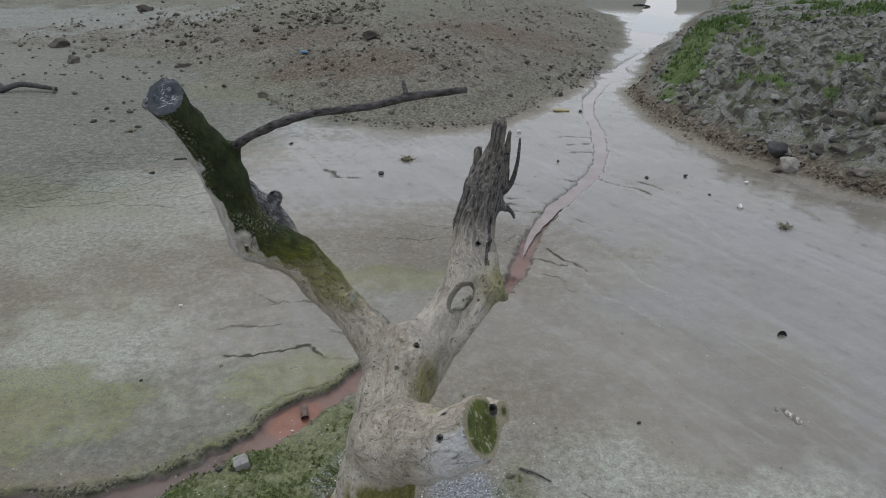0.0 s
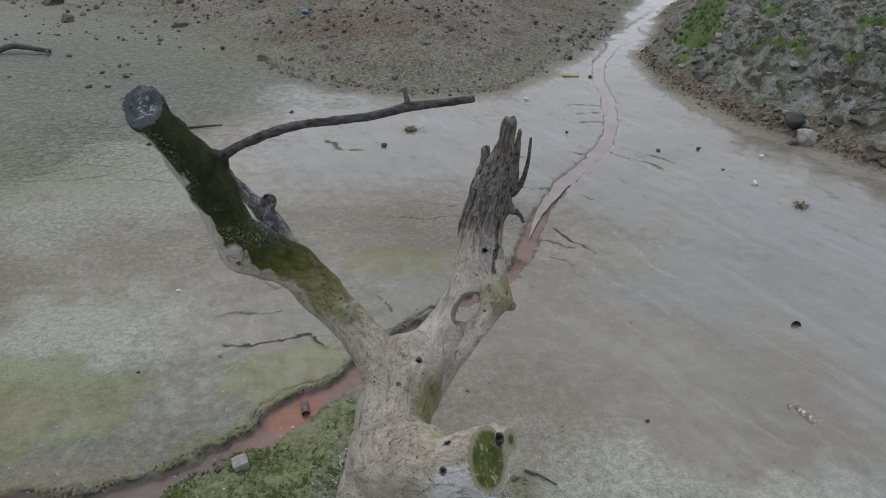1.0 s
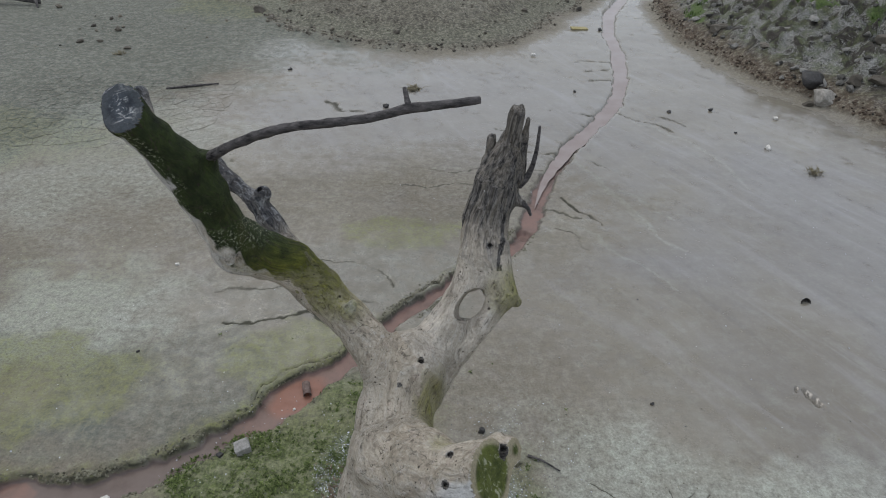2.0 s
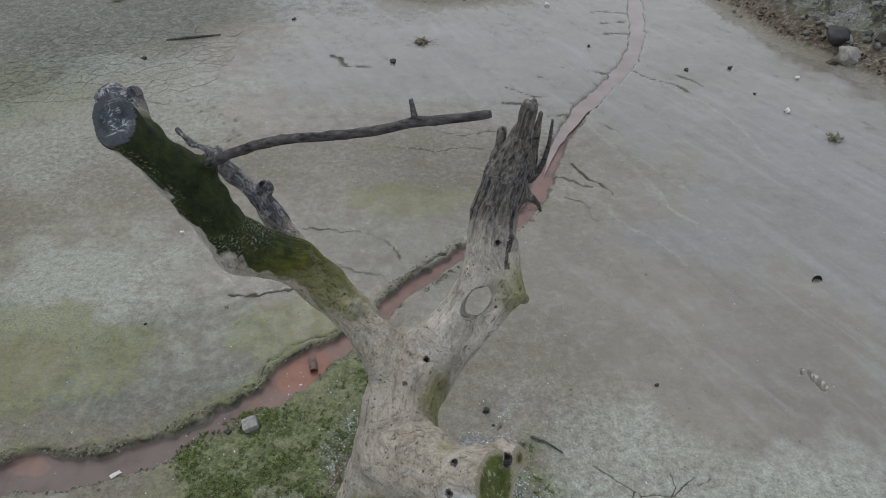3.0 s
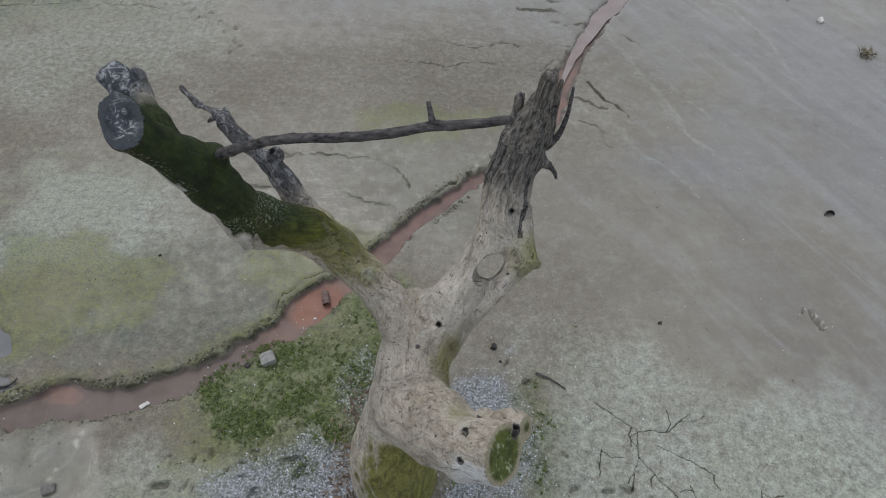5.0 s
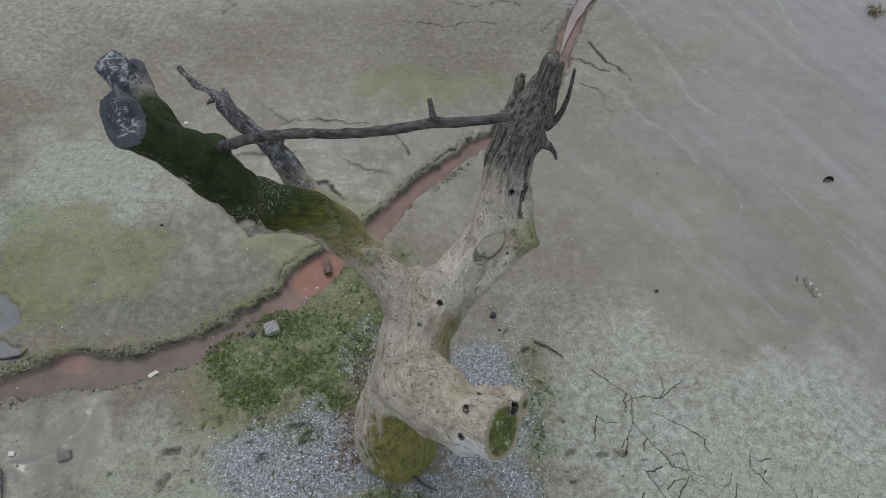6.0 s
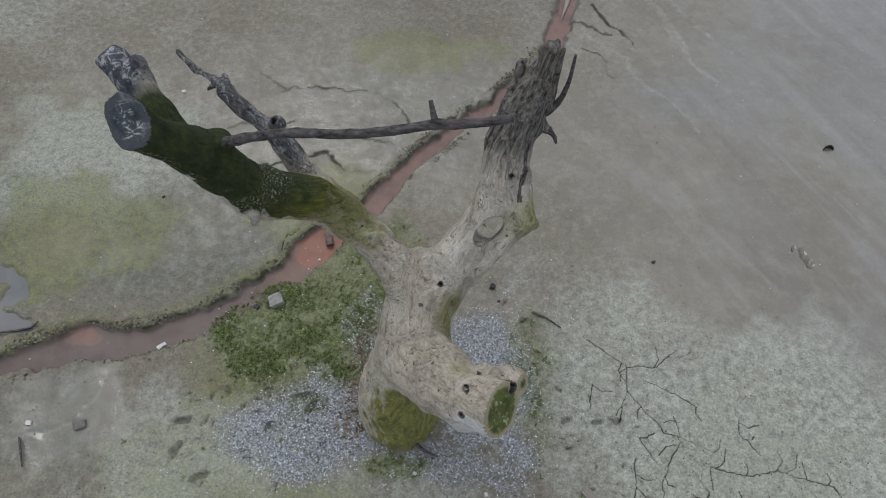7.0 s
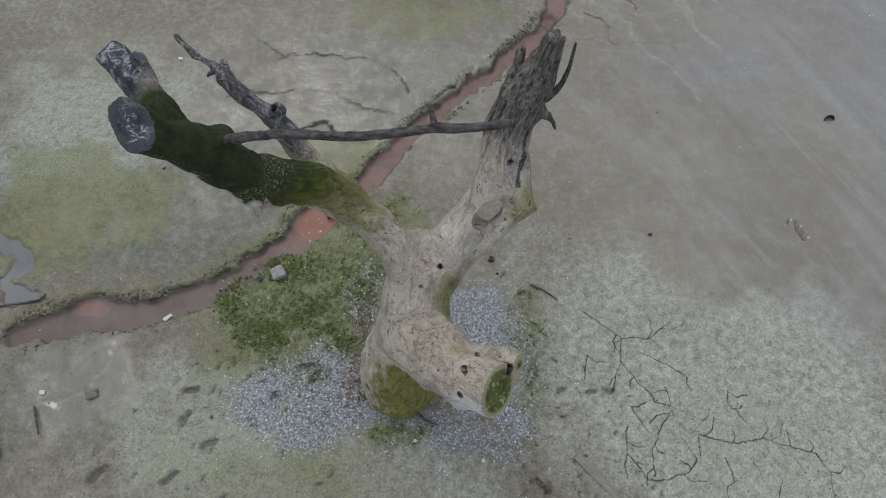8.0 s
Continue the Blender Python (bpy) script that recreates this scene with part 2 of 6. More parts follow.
    rx, ry = xs + 0.10 * vnoise(xs * 1.6, ys * 1.6, seed=111), ys + 0.16 * vnoise(xs * 1.6, ys * 1.6, seed=112)
    for pts, half, deep in RILLS:
        d, _ = to_line(rx, ry, pts)
        half = (0.8 * half + 0.004 * np.clip(ys - 9, 0, 12)) * (1 + 0.6 * vnoise(xs * 5, ys * 5, seed=51))
        m = (1 - step(0.2, 1.3, d / half)) * np.clip(0.8 + 0.8 * vnoise(xs * 1.3, ys * 1.3, seed=59), 0.15, 1)
        dz = np.minimum(dz, -0.22 * deep * m)
        c = np.maximum(c, m * (0.6 + 0.4 * min(1, deep / 0.04)))
    xn, yn = x[near], y[near]
    jx, jy = xn + 0.022 * vnoise(xn * 5, yn * 5, seed=52) + 0.010 * vnoise(xn * 17, yn * 17, seed=55), yn + 0.022 * vnoise(xn * 5, yn * 5, seed=53) + 0.010 * vnoise(xn * 17, yn * 17, seed=56)
    for pts in CRACKS:
        d, _ = to_line(jx, jy, pts)
        m = 1 - step(0.003, 0.0155, d)
        dz = np.minimum(dz, -0.013 * m)
        c = np.maximum(c, m * np.clip(1.0 + 0.4 * vnoise(xn * 2.5, yn * 2.5, seed=119), 0.6, 1))
    for px, py, turn, length in PRINTS + PRINTS_FAR + PITS + [(px, py, 40 * (k % 4), 0.16) for k, (px, py) in enumerate(TRACKS)]:
        at = np.flatnonzero((np.abs(xn - px) < length) & (np.abs(yn - py) < length))
        if not len(at):
            continue
        ca, sa = math.cos(radians(turn)), math.sin(radians(turn))
        u, v = (xn[at] - px) * ca + (yn[at] - py) * sa, -(xn[at] - px) * sa + (yn[at] - py) * ca
        q = np.hypot(u / (length * 0.5), (v + 0.25 * u * u / length) / (length * 0.2)) + 0.3 * vnoise(xs[at] * 11, ys[at] * 11, seed=54) + 0.25 * vnoise(xs[at] * 26, ys[at] * 26, seed=50)
        m = 1 - step(0.7, 1.05, q)
        dz[at] = np.minimum(dz[at], -min(0.055, 0.25 * length) * m) + 0.012 * np.exp(-((q - 1.25) / 0.25) ** 2)
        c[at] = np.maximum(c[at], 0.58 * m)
    drag = np.minimum(to_line(xs, ys, [(-4.7, 5.3), (-4.76, 4.92), (-4.85, 4.5)])[0], to_line(xs, ys, [(-4.9, 4.47), (-5.15, 4.39), (-5.72, 4.24)])[0] * 1.5)
    dz = dz - 0.01 * np.exp(-(drag / 0.05) ** 2)
    z[near] += dz
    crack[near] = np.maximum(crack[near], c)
    cracked = blob(x, y, -10.5, 17.5, 5.0, 4.0, 10, 0.6, 57) + blob(x, y, -14, 25, 7.0, 4.5, 0, 0.6, 58)

    # hollows with standing water, lower left
    creek, _ = to_line(wx, wy, PUDDLE)
    hollow = 1 - step(0.05, 0.17, creek + 0.10 * fbm(x, y, 3.0, 3, 61))
    hollow = np.maximum(hollow, 0.3 * blob(x, y, -5.95, 3.4, 0.5, 0.6, 0, 0.2, 62))
    z = z - 0.08 * hollow - 0.06 * step(-4.2, -5.2, x) * step(5.6, 4.6, y)

    # masks
    moss = np.maximum(0.98 * blob(x, y, -2.1, 6.05, 1.75, 1.2, 40, 0.6, 71), 0.75 * blob(x, y, -1.3, 7.3, 0.9, 0.5, 40, 0.5, 72))
    moss = np.maximum(moss, 0.55 * blob(x, y, 1.1, 5.7, 0.42, 1.2, 0, 0.5, 73)) * (side <= 0)
    moss = np.maximum(moss, 0.8 * blob(x, y, -0.7, 4.2, 0.45, 0.2, 0, 0.4, 74))
    z = z + np.clip(moss, 0, 1) * (0.02 + 0.05 * fbm(x, y, 6.5, 3, 69)) * (dl > wide_l * 1.3)
    gravel = np.maximum(blob(x, y, -1.9, 4.65, 1.2, 0.78, 0, 0.45, 75), blob(x, y, 0.58, 5.6, 0.78, 1.4, 0, 0.5, 76))
    gravel = np.maximum(gravel, 0.55 * blob(x, y, 0.1, 4.25, 0.9, 0.4, 0, 0.7, 77))
    gravel = np.maximum(gravel, 0.7 * blob(x, y, -1.3, 6.1, 0.3, 0.6, 0, 0.5, 78))
    red = cut_l * step(12.6, 11.4, y) * (1 - 0.34 * step(-2.5, -3.1, x)) * (0.72 + 0.28 * blob(x, y, -2.15, 7.4, 0.5, 0.3, 45, 0.2, 79))
    red = np.maximum(red, cut_h * (0.68 - 0.35 * step(12.5, 17.5, y)))
    red = np.maximum(red, 0.78 * cut_l * blob(x, y, -5.25, 5.68, 0.42, 0.2, 0, 0.3, 80))
    soil = step(-0.25, 0.7, hill + 0.4 * lumpy) * 0.9
    rim = np.maximum(soil, step(-0.2, 0.4, bank))
    film = 0.3 * blob(x, y, -6.8, 8.0, 3.5, 3.0, 0, 0.6, 80) + 1.0 * blob(x, y, -5.7, 7.6, 1.9, 0.75, -10, 0.6, 81) + 0.8 * blob(x, y, -6.3, 6.9, 1.0, 0.8, 0, 0.5, 82) + 0.8 * blob(x, y, -2.5, 8.3, 1.3, 0.75, 30, 0.5, 83) + 0.7 * (side <= 0) * blob(x, y, -1.9, 6.4, 2.2, 1.3, 40, 0.5, 120)
    film = film + 0.75 * blob(x, y, -0.8, 11.7, 1.7, 0.6, 0, 0.6, 84) + 0.3 * blob(x, y, 4.0, 4.2, 2.2, 1.2, 0, 0.6, 85) + 0.45 * blob(x, y, -2.9, 4.2, 2.0, 1.3, 0, 0.6, 86) + 0.35 * blob(x, y, -1.5, 3.4, 2.5, 0.8, 0, 0.6, 68)
    edge_l = (side > 0) * np.exp(-((dl - wide_l * 1.2) / 0.22) ** 2) * step(12, 9, y)
    film = film + 0.45 * blob(x, y, -12.0, 15.5, 5.0, 2.5, 0, 0.5, 87) + 0.9 * edge_l * np.clip(0.75 + fbm(x, y, 2.0, 3, 49), 0, 1)
    pale = 0.85 * blob(x, y, -6.4, 9.0, 1.9, 1.5, 0, 0.6, 88) + 0.85 * blob(x, y, 4.1, 5.2, 3.3, 1.9, -12, 0.6, 89) + 0.75 * blob(x, y, 4.6, 3.6, 3.4, 1.5, 0, 0.6, 67) + 0.5 * blob(x, y, -8.5, 14.5, 3.0, 4.0, 0, 0.6, 90)
    pale = pale + 0.75 * blob(x, y, -3.2, 4.3, 1.7, 1.1, 0, 0.6, 91) + 0.5 * blob(x, y, -1.5, 3.5, 3.0, 0.9, 0, 0.6, 104) + 0.8 * blob(x, y, -30, 50, 14, 8, 0, 0.6, 102)
    trail = np.min([to_line(rx, ry, pts)[0] for pts in TRAILS], axis=0)
    pale[near] += 0.22 * np.exp(-(drag / 0.05) ** 2) + 0.38 * np.exp(-(trail / 0.05) ** 2)
    slate = 0.75 * blob(x, y, -9.0, 23.5, 6.5, 4.0, 0, 0.6, 121) + 0.55 * blob(x, y, -7.0, 27.0, 5.0, 3.0, 0, 0.5, 122) + 0.9 * blob(x, y, -12.5, 14.6, 3.6, 1.8, 8, 0.6, 92) + 0.85 * blob(x, y, -16, 24, 10, 8, 0, 0.5, 93) + 0.8 * blob(x, y, -11.5, 18.5, 4.5, 3.0, 0, 0.6, 101) + 0.8 * blob(x, y, -7.25, 8.0, 0.6, 0.5, 0, 0.6, 110) + 0.55 * blob(x, y, -6.9, 6.9, 0.7, 0.7, 0, 0.6, 94) + 0.7 * step(-8, -13, x) * step(13, 18, y) + 0.5 * blob(x, y, -5.3, 4.4, 1.2, 1.1, 0, 0.5, 115) + 0.6 * blob(x, y, -3.6, 7.3, 2.2, 1.5, 10, 0.6, 116) + 0.4 * blob(x, y, -5.6, 6.4, 1.4, 0.5, 10, 0.6, 117) + 0.42 * blob(x, y, -1.5, 10, 3.5, 1.8, 20, 0.7, 118) + 0.5 * step(-26, -20, x) * step(30, 40, y) + 0.6 * step(78, 90, y)
    rust = 1.3 * step(0.3, 1.2, hill) * (blob(x, y, -5.0, 31.0, 5.0, 2.6, 0, 0.5, 95) + 0.8 * blob(x, y, 2.5, 42, 6, 4, 0, 0.5, 105) + 0.6 * blob(x, y, -9, 38, 4, 3, 0, 0.5, 106)) + 0.8 * blob(x, y, -24, 34.5, 7, 3, 0, 0.5, 107)
    rust = rust + step(-0.1, 0.25, bank) * step(1.3, 0.5, bank)
    film = film + step(6, 16, hill) * 0.75 + step(0.2, 0.8, hill) * step(2.6, 1.0, hill) * 0.6 + 0.5 * blob(x, y, -9.5, 30, 4, 4, 0, 0.5, 108)
    grass = step(0.2, 0.6, 1.25 * blob(x, y, 12.4, 34.0, 1.0, 8.0, -23, 0.4, 96) + 1.1 * blob(x, y, 18.5, 46, 2.0, 8, -24, 0.5, 97) + blob(x, y, 33, 50, 4, 3, 0, 0.6, 64) + 0.8 * step(0.2, 0.5, fbm(x, y, 0.55, 3, 98)) * step(1.2, 3.0, bank) + 0.75 * step(0.05, 0.4, fbm(x, y, 1.1, 3, 125)) * blob(x, y, 13.5, 25.5, 3.2, 3.5, 0, 0.4, 126)) * step(0.1, 0.6, bank)
    wet = step(0.1, -1.0, shore) * np.clip(0.5 + 0.8 * fbm(x * 0.6, y, 0.3, 3, 99) + 0.7 * step(1.5, 6, x) + 0.35 * step(10, 16, y) * step(1, 4, x), 0, 1) * (1 - 0.75 * np.clip(pale, 0, 1)) * (1 - moss) * (1 - gravel) * (1 - crack) * (0.12 + 0.88 * step(-8.5, -4.5, x + 1.2 * fbm(x, y, 0.4, 2, 66))) * step(5.2, 7.5, y + 0.12 * np.clip(x - 2, 0, 9))
    wet = wet * (0.72 + 0.28 * np.maximum(step(0, 3, x), step(13, 17, y)))
    wet = np.maximum(wet, bed * 0.95)
    wet = np.maximum(wet, 0.8 * blob(x, y, -5.0, 4.6, 0.9, 0.7, 0, 0.5, 100))
    # where the wet mud gets a painted bluish sheen of the sky
    sky_sheen = 0.8 * blob(x, y, 9.5, 11.0, 6.0, 6.5, 0, 0.5, 123) + 0.45 * blob(x, y, 0.0, 18.0, 7.0, 5.0, 0, 0.5, 124)
    wet = wet * step(84, 70, y)
    clip = lambda m: np.clip(m, 0, 1)
    return z, dict(moss=clip(moss), gravel=clip(gravel), red=clip(red), soil=clip(rim), film=clip(film), pale=clip(pale), slate=clip(slate), rust=clip(rust), grass=clip(grass), wet=clip(wet), crack=clip(crack), cracked=clip(cracked), sky_sheen=clip(sky_sheen * (1 - rim)), lip=clip(lip), bank=clip(step(0, 0.6, bank)))


def ground_z(x, y):
    return float(land(np.array([x]), np.array([y]))[0][0])

# ---- end of land ----


# ---- materials ----
def material(name, rough=0.8, spec=0.35):
    """A node material; returns it with its tree, its shader and short makers."""
    mat = bpy.data.materials.new(name)
    mat.use_nodes = True
    tree = mat.node_tree
    bsdf = tree.nodes["Principled BSDF"]
    bsdf.inputs["Roughness"].default_value = rough
    bsdf.inputs["Specular IOR Level"].default_value = spec
    return mat, tree, bsdf


def node(tree, kind, **values):
    n = tree.nodes.new(kind)
    for key, value in values.items():
        n.inputs[key].default_value = value
    return n


def noise_of(tree, scale, detail=5.0, rough=0.6, where="Object", stretch=None, distort=0.0):
    coord = tree.nodes.new("ShaderNodeTexCoord")
    n = node(tree, "ShaderNodeTexNoise", Scale=scale, Detail=detail, Roughness=rough, Distortion=distort)
    if stretch:
        m = node(tree, "ShaderNodeMapping", Scale=stretch)
        tree.links.new(coord.outputs[where], m.inputs["Vector"])
        tree.links.new(m.outputs[0], n.inputs["Vector"])
    else:
        tree.links.new(coord.outputs[where], n.inputs["Vector"])
    return n.outputs["Fac"]


def drawn_out(tree, scale, turn, along, across):
    """Noise drawn out along one direction of the ground."""
    coord = tree.nodes.new("ShaderNodeTexCoord")
    a = node(tree, "ShaderNodeMapping", Rotation=(0, 0, radians(turn)))
    b = node(tree, "ShaderNodeMapping", Scale=(along, across, 1))
    n = node(tree, "ShaderNodeTexNoise", Scale=scale, Detail=5.0, Roughness=0.6, Distortion=1.6)
    tree.links.new(coord.outputs["Object"], a.inputs["Vector"])
    tree.links.new(a.outputs[0], b.inputs["Vector"])
    tree.links.new(b.outputs[0], n.inputs["Vector"])
    return n.outputs["Fac"]


def ramp(tree, fac, lo, hi, a=(0, 0, 0, 1), b=(1, 1, 1, 1)):
    r = tree.nodes.new("ShaderNodeValToRGB")
    r.color_ramp.elements[0].position, r.color_ramp.elements[0].color = lo, a
    r.color_ramp.elements[1].position, r.color_ramp.elements[1].color = hi, b
    tree.links.new(fac, r.inputs["Fac"])
    return r.outputs["Color"]


def blend(tree, fac, a, b, mode="MIX"):
    """a, b: sockets or colours; fac: socket or number."""
    m = tree.nodes.new("ShaderNodeMixRGB")
    m.blend_type = mode
    for key, value in (("Fac", fac), ("Color1", a), ("Color2", b)):
        if isinstance(value, bpy.types.NodeSocket):
            tree.links.new(value, m.inputs[key])
        else:
            m.inputs[key].default_value = (*value, 1) if isinstance(value, tuple) else value
    return m.outputs[0]


def maths(tree, op, a, b=0.5, clamp=True):
    m = tree.nodes.new("ShaderNodeMath")
    m.operation, m.use_clamp = op, clamp
    for k, value in enumerate((a, b)):
        if isinstance(value, bpy.types.NodeSocket):
            tree.links.new(value, m.inputs[k])
        else:
            m.inputs[k].default_value = value
    return m.outputs[0]


def attribute(tree, name):
    a = tree.nodes.new("ShaderNodeAttribute")
    a.attribute_name = name
    return a.outputs["Fac"]


def bumped(tree, bsdf, height, strength, distance):
    b = node(tree, "ShaderNodeBump", Strength=strength, Distance=distance)
    tree.links.new(height, b.inputs["Height"])
    tree.links.new(b.outputs[0], bsdf.inputs["Normal"])


def uneven(tree, mask, noise, soft=0.5):
    """Breaks a soft mask up by a noise: clearly on, clearly off, ragged between."""
    s = maths(tree, "ADD", mask, maths(tree, "MULTIPLY", maths(tree, "SUBTRACT", noise, 0.5, False), 1.3, False), False)
    return ramp(tree, s, 0.5 - soft / 2, 0.5 + soft / 2)


def cells(tree, scale, feature="F1", jitter=1.0):
    coord = tree.nodes.new("ShaderNodeTexCoord")
    warp = node(tree, "ShaderNodeTexNoise", Scale=scale * 0.9, Detail=3.0)
    v = tree.nodes.new("ShaderNodeTexVoronoi")
    v.feature = feature
    v.inputs["Scale"].default_value, v.inputs["Randomness"].default_value = scale, jitter
    tree.links.new(coord.outputs["Object"], warp.inputs["Vector"])
    m = tree.nodes.new("ShaderNodeVectorMath")
    m.operation = "MULTIPLY_ADD"
    m.inputs[1].default_value = (0.35 / scale, 0.35 / scale, 0.35 / scale)
    tree.links.new(warp.outputs["Color"], m.inputs[0])
    tree.links.new(coord.outputs["Object"], m.inputs[2])
    tree.links.new(m.outputs[0], v.inputs["Vector"])
    return v


def specks(tree, scale, size, share):
    """Small scattered dots: 1 on a dot."""
    v = cells(tree, scale)
    dot = ramp(tree, v.outputs["Distance"], size * 0.6, size, (1, 1, 1, 1), (0, 0, 0, 1))
    split = tree.nodes.new("ShaderNodeSeparateColor")
    tree.links.new(v.outputs["Color"], split.inputs[0])
    return maths(tree, "MULTIPLY", dot, maths(tree, "LESS_THAN", split.outputs[0], share))


def ground_material():
    mat, t, bsdf = material("lake_bed_mud", 0.8, 0.5)
    big, mid, fine = noise_of(t, 0.45, 4), noise_of(t, 3.2, 6, 0.65), noise_of(t, 30.0, 6, 0.75)
    blot = noise_of(t, 9.0, 5, 0.7)
    streak = noise_of(t, 1.0, 5, 0.6, stretch=(0.5, 1.3, 1), distort=1.2)
    col = blend(t, ramp(t, big, 0.35, 0.65), (0.173, 0.153, 0.117), (0.212, 0.193, 0.151))
    col = blend(t, maths(t, "MULTIPLY", ramp(t, streak, 0.5, 0.75), 0.18), col, (0.34, 0.335, 0.335))
    col = blend(t, maths(t, "MULTIPLY", ramp(t, streak, 0.30, 0.46, (1, 1, 1, 1), (0, 0, 0, 1)), 0.35), col, (0.155, 0.14, 0.125))
    flow = drawn_out(t, 1.0, 58, 0.2, 1.3)
    damp = attribute(t, "wet")
    col = blend(t, maths(t, "MULTIPLY", maths(t, "MULTIPLY", ramp(t, flow, 0.54, 0.70), damp), 0.27), col, (0.34, 0.335, 0.34))
    col = blend(t, maths(t, "MULTIPLY", maths(t, "MULTIPLY", ramp(t, flow, 0.34, 0.46, (1, 1, 1, 1), (0, 0, 0, 1)), damp), 0.28), col, (0.125, 0.112, 0.10))
    # sky reflection on wet mud, put into the base colour as blue-grey
    col = blend(t, maths(t, "MULTIPLY", attribute(t, "sky_sheen"), 0.55), col, blend(t, ramp(t, flow, 0.35, 0.65), (0.188, 0.187, 0.196), (0.228, 0.226, 0.237)))
    slated = maths(t, "MULTIPLY", uneven(t, attribute(t, "slate"), blend(t, 0.5, mid, blot), 0.9), ramp(t, blot, 0.3, 0.62, (1, 1, 1, 1), (0.35, 0.35, 0.35, 1)))
    col = blend(t, slated, col, blend(t, ramp(t, mid, 0.4, 0.6), (0.062, 0.082, 0.070), (0.135, 0.155, 0.130)))
    paled = maths(t, "MULTIPLY", uneven(t, attribute(t, "pale"), blend(t, 0.35, mid, blot), 1.0), ramp(t, blend(t, 0.5, blot, fine), 0.36, 0.62, (0.5, 0.5, 0.5, 1), (1, 1, 1, 1)))
    col = blend(t, maths(t, "MULTIPLY", paled, 0.82), col, blend(t, big, (0.37, 0.40, 0.335), (0.42, 0.44, 0.40)))
    filmed = maths(t, "MULTIPLY", uneven(t, attribute(t, "film"), blend(t, 0.5, mid, blot), 0.6), ramp(t, blot, 0.3, 0.66, (0.2, 0.2, 0.2, 1), (0.95, 0.95, 0.95, 1)))
    col = blend(t, maths(t, "MULTIPLY", filmed, 0.82), col, blend(t, big, (0.125, 0.138, 0.042), (0.185, 0.194, 0.066)))
    soil = blend(t, ramp(t, mid, 0.35, 0.68), (0.062, 0.056, 0.043), (0.185, 0.172, 0.132))
    soil = blend(t, maths(t, "MULTIPLY", ramp(t, big, 0.5, 0.7), 0.5), soil, (0.21, 0.205, 0.165))
    soil = blend(t, maths(t, "MULTIPLY", uneven(t, attribute(t, "film"), mid, 0.8), 0.6), soil, blend(t, blot, (0.085, 0.095, 0.06), (0.20, 0.21, 0.155)))
    soil = blend(t, maths(t, "MULTIPLY", uneven(t, attribute(t, "rust"), mid, 0.9), 0.85), soil, blend(t, fine, (0.055, 0.039, 0.027), (0.145, 0.102, 0.068)))
    soil = blend(t, maths(t, "MULTIPLY", ramp(t, blot, 0.52, 0.60), 0.55), soil, (0.25, 0.235, 0.185))
    soil = blend(t, maths(t, "MULTIPLY", ramp(t, blot, 0.36, 0.44, (1, 1, 1, 1), (0, 0, 0, 1)), 0.6), soil, (0.05, 0.045, 0.036))
    soil = blend(t, maths(t, "MULTIPLY", uneven(t, attribute(t, "pale"), mid, 0.8), 0.7), soil, (0.26, 0.28, 0.26))
    # pale crust and dark soil by noise; near-black also stands in for shaded hollows
    relief_tone = noise_of(t, 1.1, 8, 0.72, distort=0.8)
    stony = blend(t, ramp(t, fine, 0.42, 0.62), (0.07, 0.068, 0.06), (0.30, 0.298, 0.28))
    stony = blend(t, ramp(t, relief_tone, 0.46, 0.51), blend(t, blot, (0.014, 0.013, 0.011), (0.06, 0.052, 0.042)), stony)
    stony = blend(t, maths(t, "MULTIPLY", ramp(t, relief_tone, 0.56, 0.66), 0.6), stony, (0.31, 0.315, 0.30))
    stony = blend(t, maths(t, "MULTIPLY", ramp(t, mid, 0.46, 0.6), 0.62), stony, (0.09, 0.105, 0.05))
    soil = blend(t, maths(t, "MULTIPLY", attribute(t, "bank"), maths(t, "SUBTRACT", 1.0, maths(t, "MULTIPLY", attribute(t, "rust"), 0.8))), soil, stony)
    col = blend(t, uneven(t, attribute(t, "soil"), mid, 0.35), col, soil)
    shell = blend(t, ramp(t, fine, 0.40, 0.62), (0.10, 0.11, 0.11), (0.36, 0.38, 0.40))
    col = blend(t, maths(t, "MULTIPLY", uneven(t, attribute(t, "gravel"), blot, 0.55), 0.9), col, shell)
    mossy = blend(t, ramp(t, fine, 0.35, 0.65), (0.026, 0.045, 0.012), (0.15, 0.19, 0.058))
    mossy = blend(t, maths(t, "MULTIPLY", ramp(t, blend(t, 0.5, mid, blot), 0.46, 0.56), 0.75), mossy, (0.20, 0.205, 0.13))
    col = blend(t, maths(t, "MULTIPLY", uneven(t, attribute(t, "moss"), blend(t, 0.5, mid, blot), 0.85), 0.85), col, mossy)
    col = blend(t, uneven(t, attribute(t, "grass"), mid, 0.5), col, blend(t, blot, (0.04, 0.07, 0.018), (0.11, 0.15, 0.045)))
    redm = blend(t, ramp(t, mid, 0.35, 0.62), (0.125, 0.078, 0.062), (0.185, 0.100, 0.076))
    redm = blend(t, ramp(t, attribute(t, "red"), 0.76, 0.95), redm, blend(t, mid, (0.19, 0.082, 0.052), (0.26, 0.098, 0.057)))
    redm = blend(t, ramp(t, attribute(t, "red"), 0.47, 0.66), blend(t, mid, (0.082, 0.058, 0.049), (0.135, 0.092, 0.075)), redm)
    col = blend(t, ramp(t, attribute(t, "red"), 0.08, 0.4), col, redm)
    # drying cracks between flakes of mud
    flake = ramp(t, cells(t, 3.1, "DISTANCE_TO_EDGE").outputs["Distance"], 0.012, 0.045, (1, 1, 1, 1), (0, 0, 0, 1))
